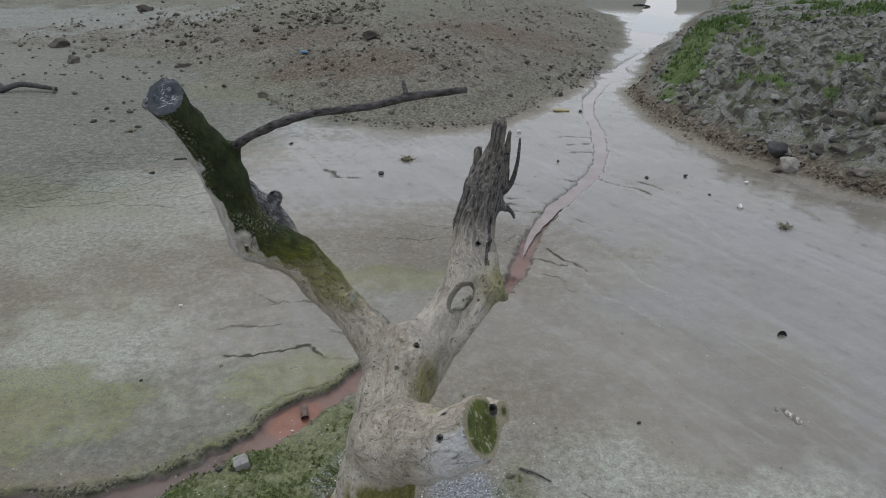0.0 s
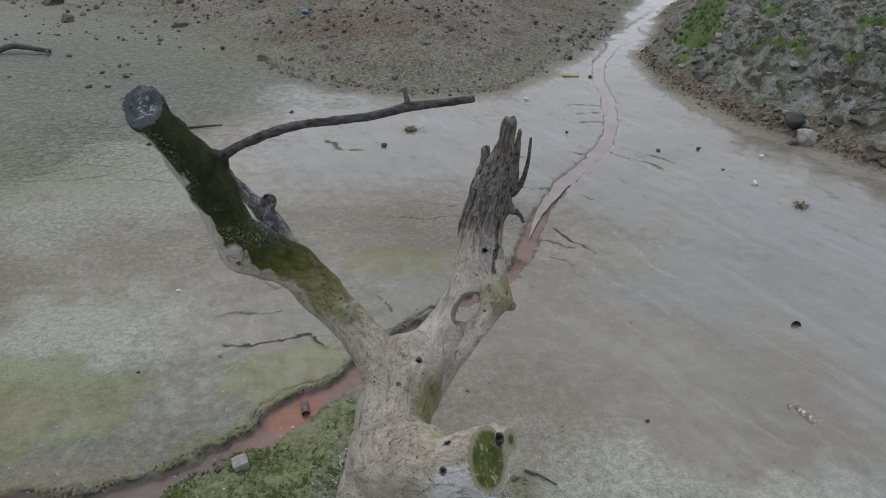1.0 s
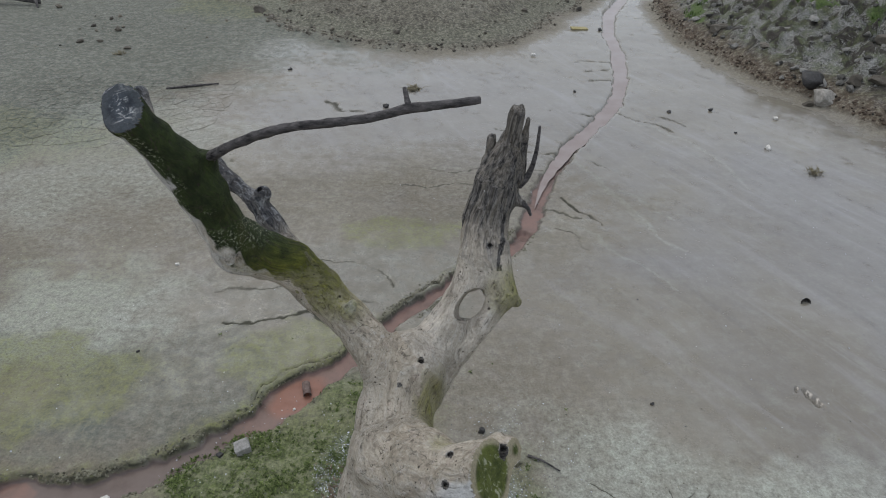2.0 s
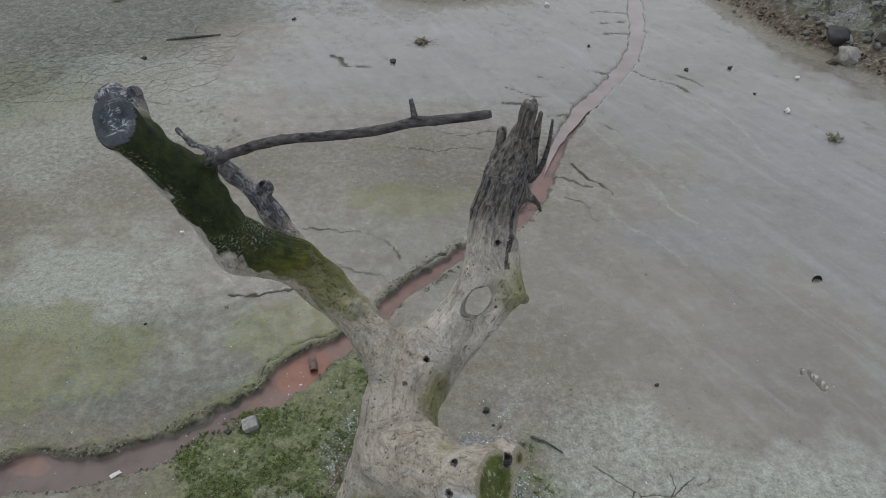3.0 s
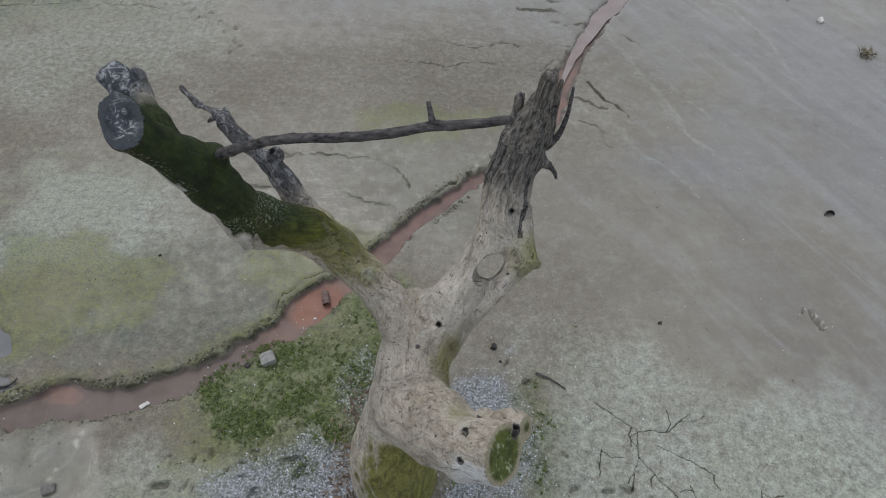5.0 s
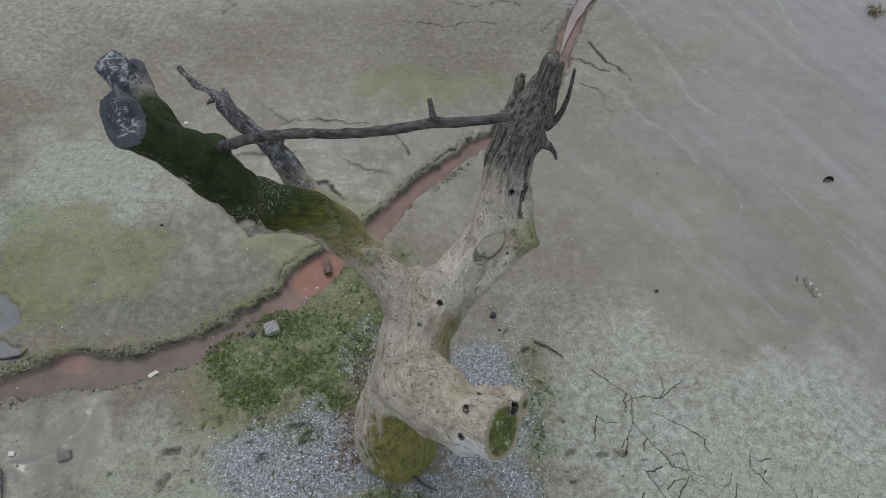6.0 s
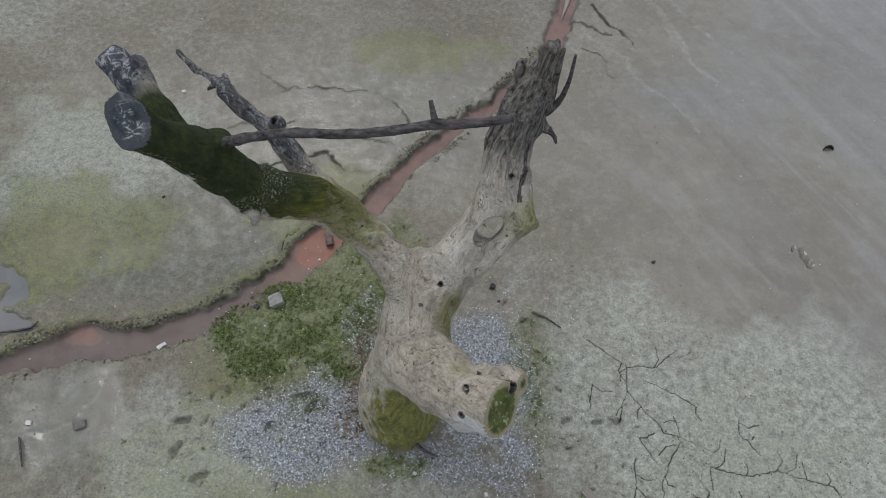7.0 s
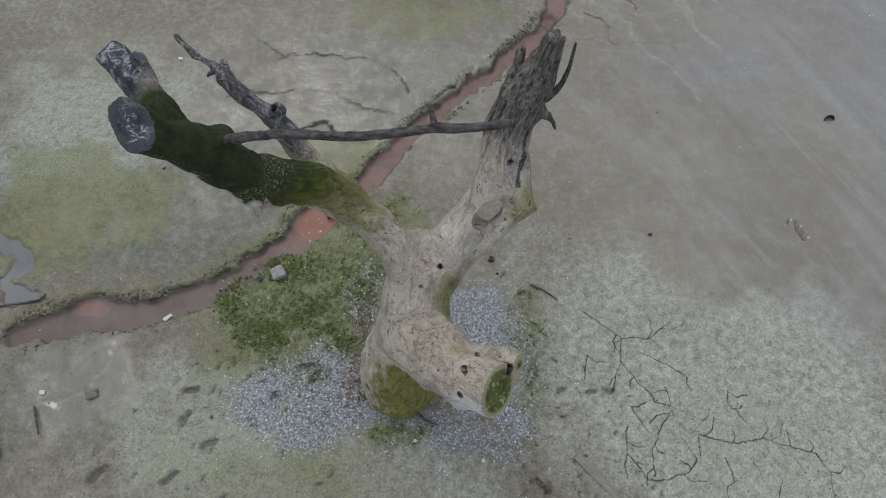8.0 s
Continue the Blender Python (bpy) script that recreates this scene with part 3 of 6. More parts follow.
    flake = maths(t, "MULTIPLY", flake, maths(t, "MULTIPLY", uneven(t, attribute(t, "cracked"), mid, 0.9), 0.28))
    col = blend(t, flake, col, (0.05, 0.05, 0.045))
    # cracks, rills and prints are carved shallow; their darkness is put into the colour
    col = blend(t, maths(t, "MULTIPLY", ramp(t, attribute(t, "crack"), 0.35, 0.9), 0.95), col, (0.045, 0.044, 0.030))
    # droppings, pits and bits of shell
    dark = maths(t, "MAXIMUM", specks(t, 3.0, 0.10, 0.08), specks(t, 9.0, 0.16, 0.05))
    dark = maths(t, "MULTIPLY", dark, ramp(t, big, 0.35, 0.6, (0.15, 0.15, 0.15, 1), (0.6, 0.6, 0.6, 1)))
    col = blend(t, maths(t, "MULTIPLY", dark, 0.6), col, (0.06, 0.055, 0.048))
    col = blend(t, maths(t, "MULTIPLY", specks(t, 7.0, 0.09, 0.10), 0.7), col, (0.52, 0.52, 0.5))
    dry = ramp(t, attribute(t, "wet"), 0.0, 0.9, (0.95, 0.95, 0.95, 1), (0.15, 0.15, 0.15, 1))
    grain = blend(t, 0.5, ramp(t, fine, 0.33, 0.67, (0.42, 0.42, 0.42, 1), (1.58, 1.58, 1.58, 1)), ramp(t, blot, 0.34, 0.66, (0.5, 0.5, 0.5, 1), (1.45, 1.45, 1.45, 1)))
    col = blend(t, dry, col, blend(t, 1.0, col, grain, "MULTIPLY"))
    t.links.new(col, bsdf.inputs["Base Color"])
    wet = maths(t, "MULTIPLY", attribute(t, "wet"), ramp(t, mid, 0.15, 0.6))
    wet = maths(t, "MULTIPLY", wet, ramp(t, flow, 0.3, 0.6, (0.72, 0.72, 0.72, 1), (1, 1, 1, 1)))
    gloss = ramp(t, wet, 0.0, 0.55, (0.9, 0.9, 0.9, 1), (0.09, 0.09, 0.09, 1))
    t.links.new(blend(t, maths(t, "MULTIPLY", ramp(t, attribute(t, "red"), 0.2, 0.45), 0.9), gloss, (0.65, 0.65, 0.65)), bsdf.inputs["Roughness"])
    t.links.new(ramp(t, wet, 0.1, 0.7, (0.4, 0.4, 0.4, 1), (0.85, 0.85, 0.85, 1)), bsdf.inputs["Specular IOR Level"])
    relief = maths(t, "ADD", maths(t, "MULTIPLY", fine, 0.45), maths(t, "ADD", blot, mid, False), False)
    relief = maths(t, "SUBTRACT", relief, maths(t, "ADD", flake, dark, False), False)
    b = node(t, "ShaderNodeBump", Distance=0.03)
    t.links.new(ramp(t, attribute(t, "wet"), 0.0, 0.8, (0.75, 0.75, 0.75, 1), (0.05, 0.05, 0.05, 1)), b.inputs["Strength"])
    t.links.new(relief, b.inputs["Height"])
    t.links.new(b.outputs[0], bsdf.inputs["Normal"])
    return mat


def grain_noise(tree, scale, detail, rough, distort=0.6):
    """Noise drawn out along the limbs."""
    a = tree.nodes.new("ShaderNodeAttribute")
    a.attribute_name = "grain"
    n = node(tree, "ShaderNodeTexNoise", Scale=scale, Detail=detail, Roughness=rough, Distortion=distort)
    tree.links.new(a.outputs["Vector"], n.inputs["Vector"])
    return n.outputs["Fac"]


def lines_of(tree, fac, width):
    """Thin crooked lines where a noise crosses its middle: 1 on a line."""
    d = maths(tree, "ABSOLUTE", maths(tree, "SUBTRACT", fac, 0.5, False), 0.5, False)
    return ramp(tree, d, width * 0.35, width, (1, 1, 1, 1), (0, 0, 0, 1))


def wood_material():
    mat, t, bsdf = material("weathered_wood", 0.85, 0.25)
    big, mid, fine = noise_of(t, 2.0, 4), noise_of(t, 7.0, 6, 0.6), noise_of(t, 48.0, 4, 0.65)
    patch = noise_of(t, 14.0, 6, 0.7, distort=0.8)
    fibre, thread = grain_noise(t, 13.0, 6, 0.65), grain_noise(t, 42.0, 5, 0.7, 0.3)
    col = blend(t, ramp(t, big, 0.36, 0.64), (0.365, 0.32, 0.252), (0.54, 0.483, 0.395))
    col = blend(t, maths(t, "MULTIPLY", ramp(t, fibre, 0.5, 0.66), 0.45), col, (0.58, 0.55, 0.49))
    col = blend(t, maths(t, "MULTIPLY", ramp(t, fibre, 0.34, 0.46, (1, 1, 1, 1), (0, 0, 0, 1)), 0.6), col, (0.21, 0.172, 0.128))
    # brown stains, pinkish bare patches and pale crust
    col = blend(t, maths(t, "MULTIPLY", ramp(t, patch, 0.33, 0.46, (1, 1, 1, 1), (0, 0, 0, 1)), 0.55), col, (0.25, 0.215, 0.172))
    col = blend(t, maths(t, "MULTIPLY", ramp(t, mid, 0.56, 0.66), 0.35), col, (0.47, 0.385, 0.335))
    col = blend(t, maths(t, "MULTIPLY", ramp(t, patch, 0.58, 0.68), 0.55), col, (0.60, 0.585, 0.54))
    col = blend(t, maths(t, "MULTIPLY", attribute(t, "white"), ramp(t, mid, 0.2, 0.45)), col, (0.70, 0.705, 0.70))
    # dark weathered wood, plus the shade of holes and splits put into the colour
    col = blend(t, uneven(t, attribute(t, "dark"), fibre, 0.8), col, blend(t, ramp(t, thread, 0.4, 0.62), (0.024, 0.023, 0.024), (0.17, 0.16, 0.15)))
    crust = maths(t, "MULTIPLY", ramp(t, patch, 0.49, 0.57), ramp(t, mid, 0.36, 0.54))
    chill = blend(t, crust, blend(t, ramp(t, mid, 0.35, 0.65), (0.024, 0.028, 0.038), (0.085, 0.093, 0.112)), (0.40, 0.415, 0.43))
    col = blend(t, maths(t, "MULTIPLY", attribute(t, "cold"), 0.92), col, chill)
    green = blend(t, ramp(t, blend(t, 0.3, mid, thread), 0.34, 0.64), (0.010, 0.0155, 0.0065), (0.043, 0.061, 0.017))
    green = blend(t, maths(t, "MULTIPLY", ramp(t, big, 0.52, 0.66), 0.5), green, (0.075, 0.079, 0.021))
    lichen = maths(t, "MULTIPLY", ramp(t, fine, 0.54, 0.62), attribute(t, "lichen"))
    green = blend(t, maths(t, "MULTIPLY", lichen, 0.9), green, (0.27, 0.285, 0.20))
    col = blend(t, uneven(t, attribute(t, "moss"), blend(t, 0.6, mid, thread), 0.6), col, green)
    bright = blend(t, ramp(t, blend(t, 0.4, fibre, patch), 0.38, 0.62), (0.08, 0.086, 0.010), (0.24, 0.235, 0.035))
    col = blend(t, maths(t, "MULTIPLY", uneven(t, attribute(t, "algae"), blend(t, 0.5, mid, thread), 0.7), 0.88), col, bright)
    # checks, worm holes and slits
    checks = maths(t, "MULTIPLY", lines_of(t, grain_noise(t, 7.0, 3, 0.55, 0.9), 0.012), ramp(t, mid, 0.44, 0.56))
    wrinkle = maths(t, "MULTIPLY", lines_of(t, noise_of(t, 5.0, 4, 0.6, distort=1.5), 0.010), ramp(t, patch, 0.48, 0.6))
    lines = maths(t, "MAXIMUM", checks, wrinkle)
    col = blend(t, maths(t, "MULTIPLY", lines, 0.6), col, (0.065, 0.052, 0.040))
    pits = maths(t, "MAXIMUM", specks(t, 7.0, 0.12, 0.12), specks(t, 22.0, 0.2, 0.15))
    col = blend(t, maths(t, "MULTIPLY", pits, 0.88), col, (0.04, 0.032, 0.025))
    col = blend(t, maths(t, "MULTIPLY", specks(t, 15.0, 0.10, 0.03), 0.85), col, (0.72, 0.72, 0.7))
    slit = maths(t, "MULTIPLY", ramp(t, grain_noise(t, 26.0, 4, 0.6, 0.3), 0.30, 0.37, (1, 1, 1, 1), (0, 0, 0, 1)), ramp(t, mid, 0.42, 0.55))
    col = blend(t, maths(t, "MULTIPLY", slit, 0.5), col, (0.06, 0.05, 0.04))
    col = blend(t, 0.5, col, ramp(t, thread, 0.3, 0.7, (0.55, 0.55, 0.55, 1), (1.4, 1.4, 1.4, 1)), "MULTIPLY")
    col = blend(t, 0.3, col, ramp(t, fine, 0.28, 0.72, (0.5, 0.5, 0.5, 1), (1.42, 1.42, 1.42, 1)), "MULTIPLY")
    t.links.new(col, bsdf.inputs["Base Color"])
    relief = maths(t, "ADD", maths(t, "MULTIPLY", thread, 0.8), maths(t, "ADD", maths(t, "MULTIPLY", fibre, 1.6), maths(t, "ADD", mid, maths(t, "MULTIPLY", patch, 0.7, False), False), False), False)
    holes = maths(t, "ADD", pits, maths(t, "ADD", slit, lines, False), False)
    bumped(t, bsdf, maths(t, "SUBTRACT", relief, holes, False), 0.8, 0.026)
    return mat


def plain_material(name, dark, light, scale=12.0, rough=0.85, bump=0.4, depth=0.01, stretch=None, spec=0.3):
    """Two tones of one stuff, mottled at two scales."""
    mat, t, bsdf = material(name, rough, spec)
    mid, fine = noise_of(t, scale, 6, 0.65, stretch=stretch), noise_of(t, scale * 6, 4, 0.7)
    col = blend(t, ramp(t, mid, 0.33, 0.67), dark, light)
    col = blend(t, 0.6, col, ramp(t, fine, 0.3, 0.7, (0.75, 0.75, 0.75, 1), (1.2, 1.2, 1.2, 1)), "MULTIPLY")
    t.links.new(col, bsdf.inputs["Base Color"])
    bumped(t, bsdf, maths(t, "ADD", mid, maths(t, "MULTIPLY", fine, 0.4), False), bump, depth)
    return mat


def streaked_material(name, dark, light, streak, edge):
    mat, t, bsdf = material(name, 0.8, 0.3)
    mid, fine = noise_of(t, 7.0, 5, 0.65), noise_of(t, 50.0, 4, 0.7)
    line = noise_of(t, 22.0, 4, 0.6, stretch=(0.5, 1.0, 0.35), distort=1.2)
    col = blend(t, ramp(t, mid, 0.35, 0.65), dark, light)
    col = blend(t, maths(t, "MULTIPLY", ramp(t, line, 0.54, 0.61), ramp(t, mid, 0.42, 0.56)), col, streak)
    col = blend(t, maths(t, "MULTIPLY", attribute(t, "rim"), 0.8), col, edge)
    col = blend(t, 0.7, col, ramp(t, fine, 0.3, 0.7, (0.6, 0.6, 0.6, 1), (1.35, 1.35, 1.35, 1)), "MULTIPLY")
    t.links.new(col, bsdf.inputs["Base Color"])
    bumped(t, bsdf, maths(t, "ADD", line, fine, False), 0.6, 0.012)
    return mat


def varied_material(name, dark, light, rough=0.85, per_island=True):
    """For scattered pieces: the tone changes from piece to piece."""
    mat, t, bsdf = material(name, rough, 0.3)
    if per_island:
        tone = t.nodes.new("ShaderNodeNewGeometry").outputs["Random Per Island"]
    else:
        tone = t.nodes.new("ShaderNodeObjectInfo").outputs["Random"]
    mid = noise_of(t, 18.0, 5, 0.65)
    col = blend(t, tone, dark, light)
    col = blend(t, 0.8, col, ramp(t, mid, 0.3, 0.7, (0.6, 0.6, 0.6, 1), (1.3, 1.3, 1.3, 1)), "MULTIPLY")
    t.links.new(col, bsdf.inputs["Base Color"])
    bumped(t, bsdf, mid, 0.6, 0.02)
    return mat


MUD = ground_material()
WOOD = wood_material()
SAWN = streaked_material("sawn_wood", (0.024, 0.03, 0.038), (0.066, 0.078, 0.093), (0.36, 0.365, 0.36), (0.06, 0.068, 0.075))
MOSSY_CUT = streaked_material("mossy_sawn_wood", (0.04, 0.052, 0.012), (0.115, 0.135, 0.03), (0.30, 0.31, 0.21), (0.34, 0.295, 0.21))
TWIG = plain_material("grey_dry_twig", (0.018, 0.017, 0.018), (0.15, 0.138, 0.135), 20, 0.85, 1.0, 0.02, (0.6, 1.6, 1.6))
STONE = varied_material("shore_stone", (0.055, 0.048, 0.038), (0.22, 0.198, 0.165), 0.9, False)
PALE_STONE = plain_material("pale_stone", (0.22, 0.205, 0.18), (0.37, 0.35, 0.315), 6)
DARK_STONE = plain_material("dark_wet_stone", (0.02, 0.02, 0.02), (0.055, 0.052, 0.05), 9, 0.5)
RUBBLE = varied_material("shore_rubble", (0.045, 0.04, 0.034), (0.27, 0.24, 0.19))
DARK_RUBBLE = varied_material("dark_rubble", (0.03, 0.029, 0.024), (0.19, 0.17, 0.12))
EDGE_SOIL = varied_material("bank_edge_soil", (0.028, 0.021, 0.016), (0.15, 0.112, 0.082))
CLOD = varied_material("grey_clods", (0.025, 0.024, 0.02), (0.28, 0.272, 0.25))
SHELL = varied_material("crushed_shell_gravel", (0.03, 0.03, 0.035), (0.78, 0.82, 0.9), 0.7)
BLADE = varied_material("grass_blades", (0.045, 0.085, 0.018), (0.11, 0.185, 0.04), 0.7)
CRUMB = varied_material("mossy_mud_crumbs", (0.075, 0.07, 0.05), (0.27, 0.26, 0.19), 0.9)
TUFT = varied_material("moss_tufts", (0.022, 0.042, 0.010), (0.185, 0.235, 0.075), 0.9)


# ---- mesh helpers ----
def mesh_of(name, verts, faces, mat, smooth=False):
    """A mesh from arrays: verts n x 3, faces m x 3 or m x 4."""
    me = bpy.data.meshes.new(name)
    verts, faces = np.asarray(verts, np.float32), np.asarray(faces, np.int32)
    k = faces.shape[1]
    me.vertices.add(len(verts))
    me.vertices.foreach_set("co", verts.ravel())
    me.loops.add(faces.size)
    me.loops.foreach_set("vertex_index", faces.ravel())
    me.polygons.add(len(faces))
    me.polygons.foreach_set("loop_start", np.arange(0, faces.size, k, dtype=np.int32))
    me.polygons.foreach_set("use_smooth", np.full(len(faces), smooth))
    me.update(calc_edges=True)
    me.materials.append(mat)
    return me


def put_mask(me, name, values):
    a = me.attributes.new(name, "FLOAT", "POINT")
    a.data.foreach_set("value", np.asarray(values, np.float32))


def part(name, bm, mat, parent=None, label="", smooth=True):
    """Links a bmesh as one mesh object, under parent where one is given."""
    me = bpy.data.meshes.new(name)
    for f in bm.faces:
        f.smooth = smooth
    bm.to_mesh(me)
    bm.free()
    me.materials.append(mat)
    ob = new(name, me)
    if parent:
        ob.parent = parent
        ob.matrix_parent_inverse = parent.matrix_world.inverted()
    if label:
        ob["label"] = label
    return ob


def sweep(bm, points, radii, sides=9, wobble=0.12, seed=1):
    """A tapering, slightly uneven rod along points."""
    pts = [Vector(p) for p in points]
    # round the corners
    fine_p, fine_r = [], []
    for i in range(len(pts) - 1):
        p0, p1, p2, p3 = pts[max(i - 1, 0)], pts[i], pts[i + 1], pts[min(i + 2, len(pts) - 1)]
        for k in range(5):
            u = k / 5
            fine_p.append(0.5 * ((2 * p1) + (p2 - p0) * u + (2 * p0 - 5 * p1 + 4 * p2 - p3) * u * u + (3 * p1 - p0 - 3 * p2 + p3) * u ** 3))
            fine_r.append(radii[i] * (1 - u) + radii[i + 1] * u)
    fine_p.append(pts[-1])
    fine_r.append(radii[-1])
    rings = []
    side = None
    for i, (p, r) in enumerate(zip(fine_p, fine_r)):
        axis = (fine_p[min(i + 1, len(fine_p) - 1)] - fine_p[max(i - 1, 0)]).normalized()
        if side is None:
            side = axis.orthogonal().normalized()
        side = (side - axis * side.dot(axis)).normalized()
        other = axis.cross(side)
        ring = []
        for k in range(sides):
            a = 2 * math.pi * k / sides
            w = 1 + wobble * noise.noise(Vector((k * 1.3 + seed, i * 0.7, seed * 3.1))) * 2
            ring.append(bm.verts.new(p + (side * math.cos(a) + other * math.sin(a)) * r * w))
        rings.append(ring)
    for a, b in zip(rings[:-1], rings[1:]):
        for k in range(sides):
            bm.faces.new((a[k], a[(k + 1) % sides], b[(k + 1) % sides], b[k]))
    bm.faces.new(rings[0][::-1])
    bm.faces.new(rings[-1])
    return bm


# ---- ground ----
def axis_of(lo, hi, fine, far_lo, far_hi, grow_lo, grow_hi, dense):
    """Grid lines: even from lo to hi, twice as close in the dense stretch, ever wider outside."""
    mid = list(np.arange(lo, dense[0], fine)) + list(np.arange(dense[0], dense[1], fine * 0.5)) + list(np.arange(dense[1], hi, fine))
    v, s = mid[-1], fine
    while v < far_hi:
        s *= grow_hi
        v += s
        mid.append(v)
    v, s, pre = mid[0], fine, []
    while v > far_lo:
        s *= grow_lo
        v -= s
        pre.append(v)
    return np.array(pre[::-1] + mid)


def build_ground():
    xs = axis_of(-6.6, 6.6, 0.028, -420, 420, 1.021, 1.021, (1.7, 5.3))
    ys = axis_of(2.6, 11.5, 0.03, -150, 700, 1.06, 1.011, (3.3, 6.2))
    gx, gy = np.meshgrid(xs, ys)
    z, masks = land(gx.ravel(), gy.ravel())
    n, m = len(ys), len(xs)
    i = (np.arange(n - 1)[:, None] * m + np.arange(m - 1)[None, :]).ravel()
    me = mesh_of("ground", np.c_[gx.ravel(), gy.ravel(), z], np.c_[i, i + 1, i + m + 1, i + m], MUD, True)
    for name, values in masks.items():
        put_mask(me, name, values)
    return tagged(new("ground", me), "drying grey-brown mud of a lake bed with damp patches", "lake bed", kind="structure")


ground = build_ground()


# ---- the dead tree ----
LIMB_A = [(-2.407, 5.184, 5.39, 0.148), (-2.238, 5.277, 5.167, 0.142), (-2.11, 5.331, 4.938, 0.11), (-2.016, 5.469, 4.659, 0.162), (-1.948, 5.57, 4.381, 0.17), (-1.904, 5.685, 4.002, 0.178), (-1.816, 5.794, 3.679, 0.231), (-1.457, 5.966, 3.375, 0.202), (-1.222, 6.017, 3.027, 0.209), (-0.938, 5.923, 2.735, 0.187), (-0.639, 5.709, 2.447, 0.231)]
LIMB_B = [(0.60, 6.797, 4.60, 0.072), (0.548, 6.82, 4.25, 0.118), (0.44, 6.801, 3.853, 0.205), (0.358, 6.699, 3.454, 0.232), (0.322, 6.429, 3.177, 0.229)]
FORK_L = [(0.314, 6.389, 3.15, 0.185), (0.131, 6.141, 2.866, 0.175), (0.01, 6.01, 2.674, 0.207), (-0.199, 5.802, 2.467, 0.281)]
FORK_R = [(0.471, 6.333, 3.186, 0.156), (0.543, 6.113, 2.976, 0.143), (0.352, 5.988, 2.673, 0.094), (0.146, 5.866, 2.437, 0.121), (-0.059, 5.77, 2.18, 0.153), (-0.338, 5.611, 1.946, 0.218)]
LIMB_C = [(-1.278, 6.083, 3.062, 0.172), (-1.425, 6.165, 3.243, 0.149), (-1.57, 6.25, 3.4, 0.125), (-1.771, 6.409, 3.599, 0.108), (-1.879, 6.467, 3.75, 0.094), (-2.091, 6.547, 3.89, 0.081), (-2.273, 6.657, 4.017, 0.073), (-2.409, 6.782, 4.026, 0.034), (-2.596, 6.885, 4.004, 0.028), (-2.799, 7.061, 4.051, 0.024)]
LIMB_D = [(-2.093, 5.504, 4.665, 0.12), (-2.279, 5.697, 4.805, 0.102), (-2.464, 5.855, 4.874, 0.105), (-2.825, 6.156, 4.944, 0.098)]
STUB = [(-0.399, 5.002, 1.808, 0.39), (-0.138, 4.726, 2.089, 0.346), (0.125, 4.48, 2.35, 0.268), (0.544, 4.19, 2.92, 0.265)]
TRUNK = [(-0.365, 5.691, 2.34, 0.325), (-0.473, 5.451, 2.027, 0.358), (-0.534, 5.206, 1.643, 0.367), (-0.606, 5.1, 1.192, 0.403), (-0.68, 5.018, 0.744, 0.464), (-0.679, 4.922, 0.155, 0.496), (-0.676, 4.956, -0.286, 0.543)]
# a, its radius, b, its radius; knots, spurs and splinters
LUMPS_A = [((-1.851, 5.626, 3.859), 0.107, (-1.774, 5.414, 3.807), 0.046), ((-2.009, 5.398, 4.459), 0.045, (-1.877, 5.541, 3.873), 0.067), ((-0.93, 5.8, 2.97), 0.09, (-0.884, 5.801, 3.066), 0.052), ((-1.899, 5.61, 4.588), 0.119, (-1.804, 5.559, 4.68), 0.045)]
LUMPS_B = [((0.34, 6.86, 3.55), 0.13, (0.366, 6.96, 4.26), 0.045), ((0.62, 6.84, 3.9), 0.09, (0.71, 6.92, 4.48), 0.02), ((0.30, 6.70, 3.4), 0.13, (0.37, 6.9, 3.95), 0.09), ((0.55, 6.22, 2.92), 0.10, (0.69, 6.17, 2.87), 0.045), ((0.62, 6.78, 3.72), 0.07, (0.70, 6.74, 3.68), 0.04), ((0.52, 6.42, 3.32), 0.09, (0.55, 6.28, 2.98), 0.10)]
LUMPS_C = [((-1.87, 6.46, 3.70), 0.08, (-1.80, 6.455, 3.83), 0.07), ((-2.27, 6.70, 4.0), 0.055, (-2.325, 6.83, 4.0), 0.03), ((-2.38, 6.72, 4.01), 0.035, (-2.44, 6.68, 3.99), 0.025)]
LUMPS_S = [((0.25, 4.78, 2.40), 0.06, (0.50, 4.64, 2.58), 0.09), ((0.50, 4.64, 2.58), 0.09, (0.74, 4.47, 2.77), 0.095)]
LUMPS_D = [((-2.42, 5.88, 4.86), 0.07, (-2.425, 5.95, 5.0), 0.045)]
CUT_A = ((-2.275, 5.308, 5.152), (-0.15, -0.70, 0.70))
CUT_D = ((-2.667, 6.082, 4.995), (-0.624, 0.343, 0.702))
CUT_S = ((0.462, 4.325, 2.69), (0.78, -0.37, 0.51))
GROOVE = [(0.602, 6.728, 4.34), (0.60, 6.70, 4.155), (0.575, 6.65, 4.0), (0.56, 6.63, 3.87), (0.57, 6.62, 3.75), (0.54, 6.57, 3.60), (0.524, 6.526, 3.512), (0.53, 6.46, 3.444), (0.505, 6.338, 3.372), (0.493, 6.19, 3.26)]

SIDE_SPLIT = [(0.27, 6.79, 4.1), (0.245, 6.771, 3.993), (0.202, 6.716, 3.817), (0.172, 6.67, 3.705), (0.142, 6.658, 3.561), (0.121, 6.629, 3.434)]
BARK_SPLIT = [(-1.289, 5.939, 3.53), (-1.25, 5.925, 3.459), (-1.172, 5.932, 3.326)]


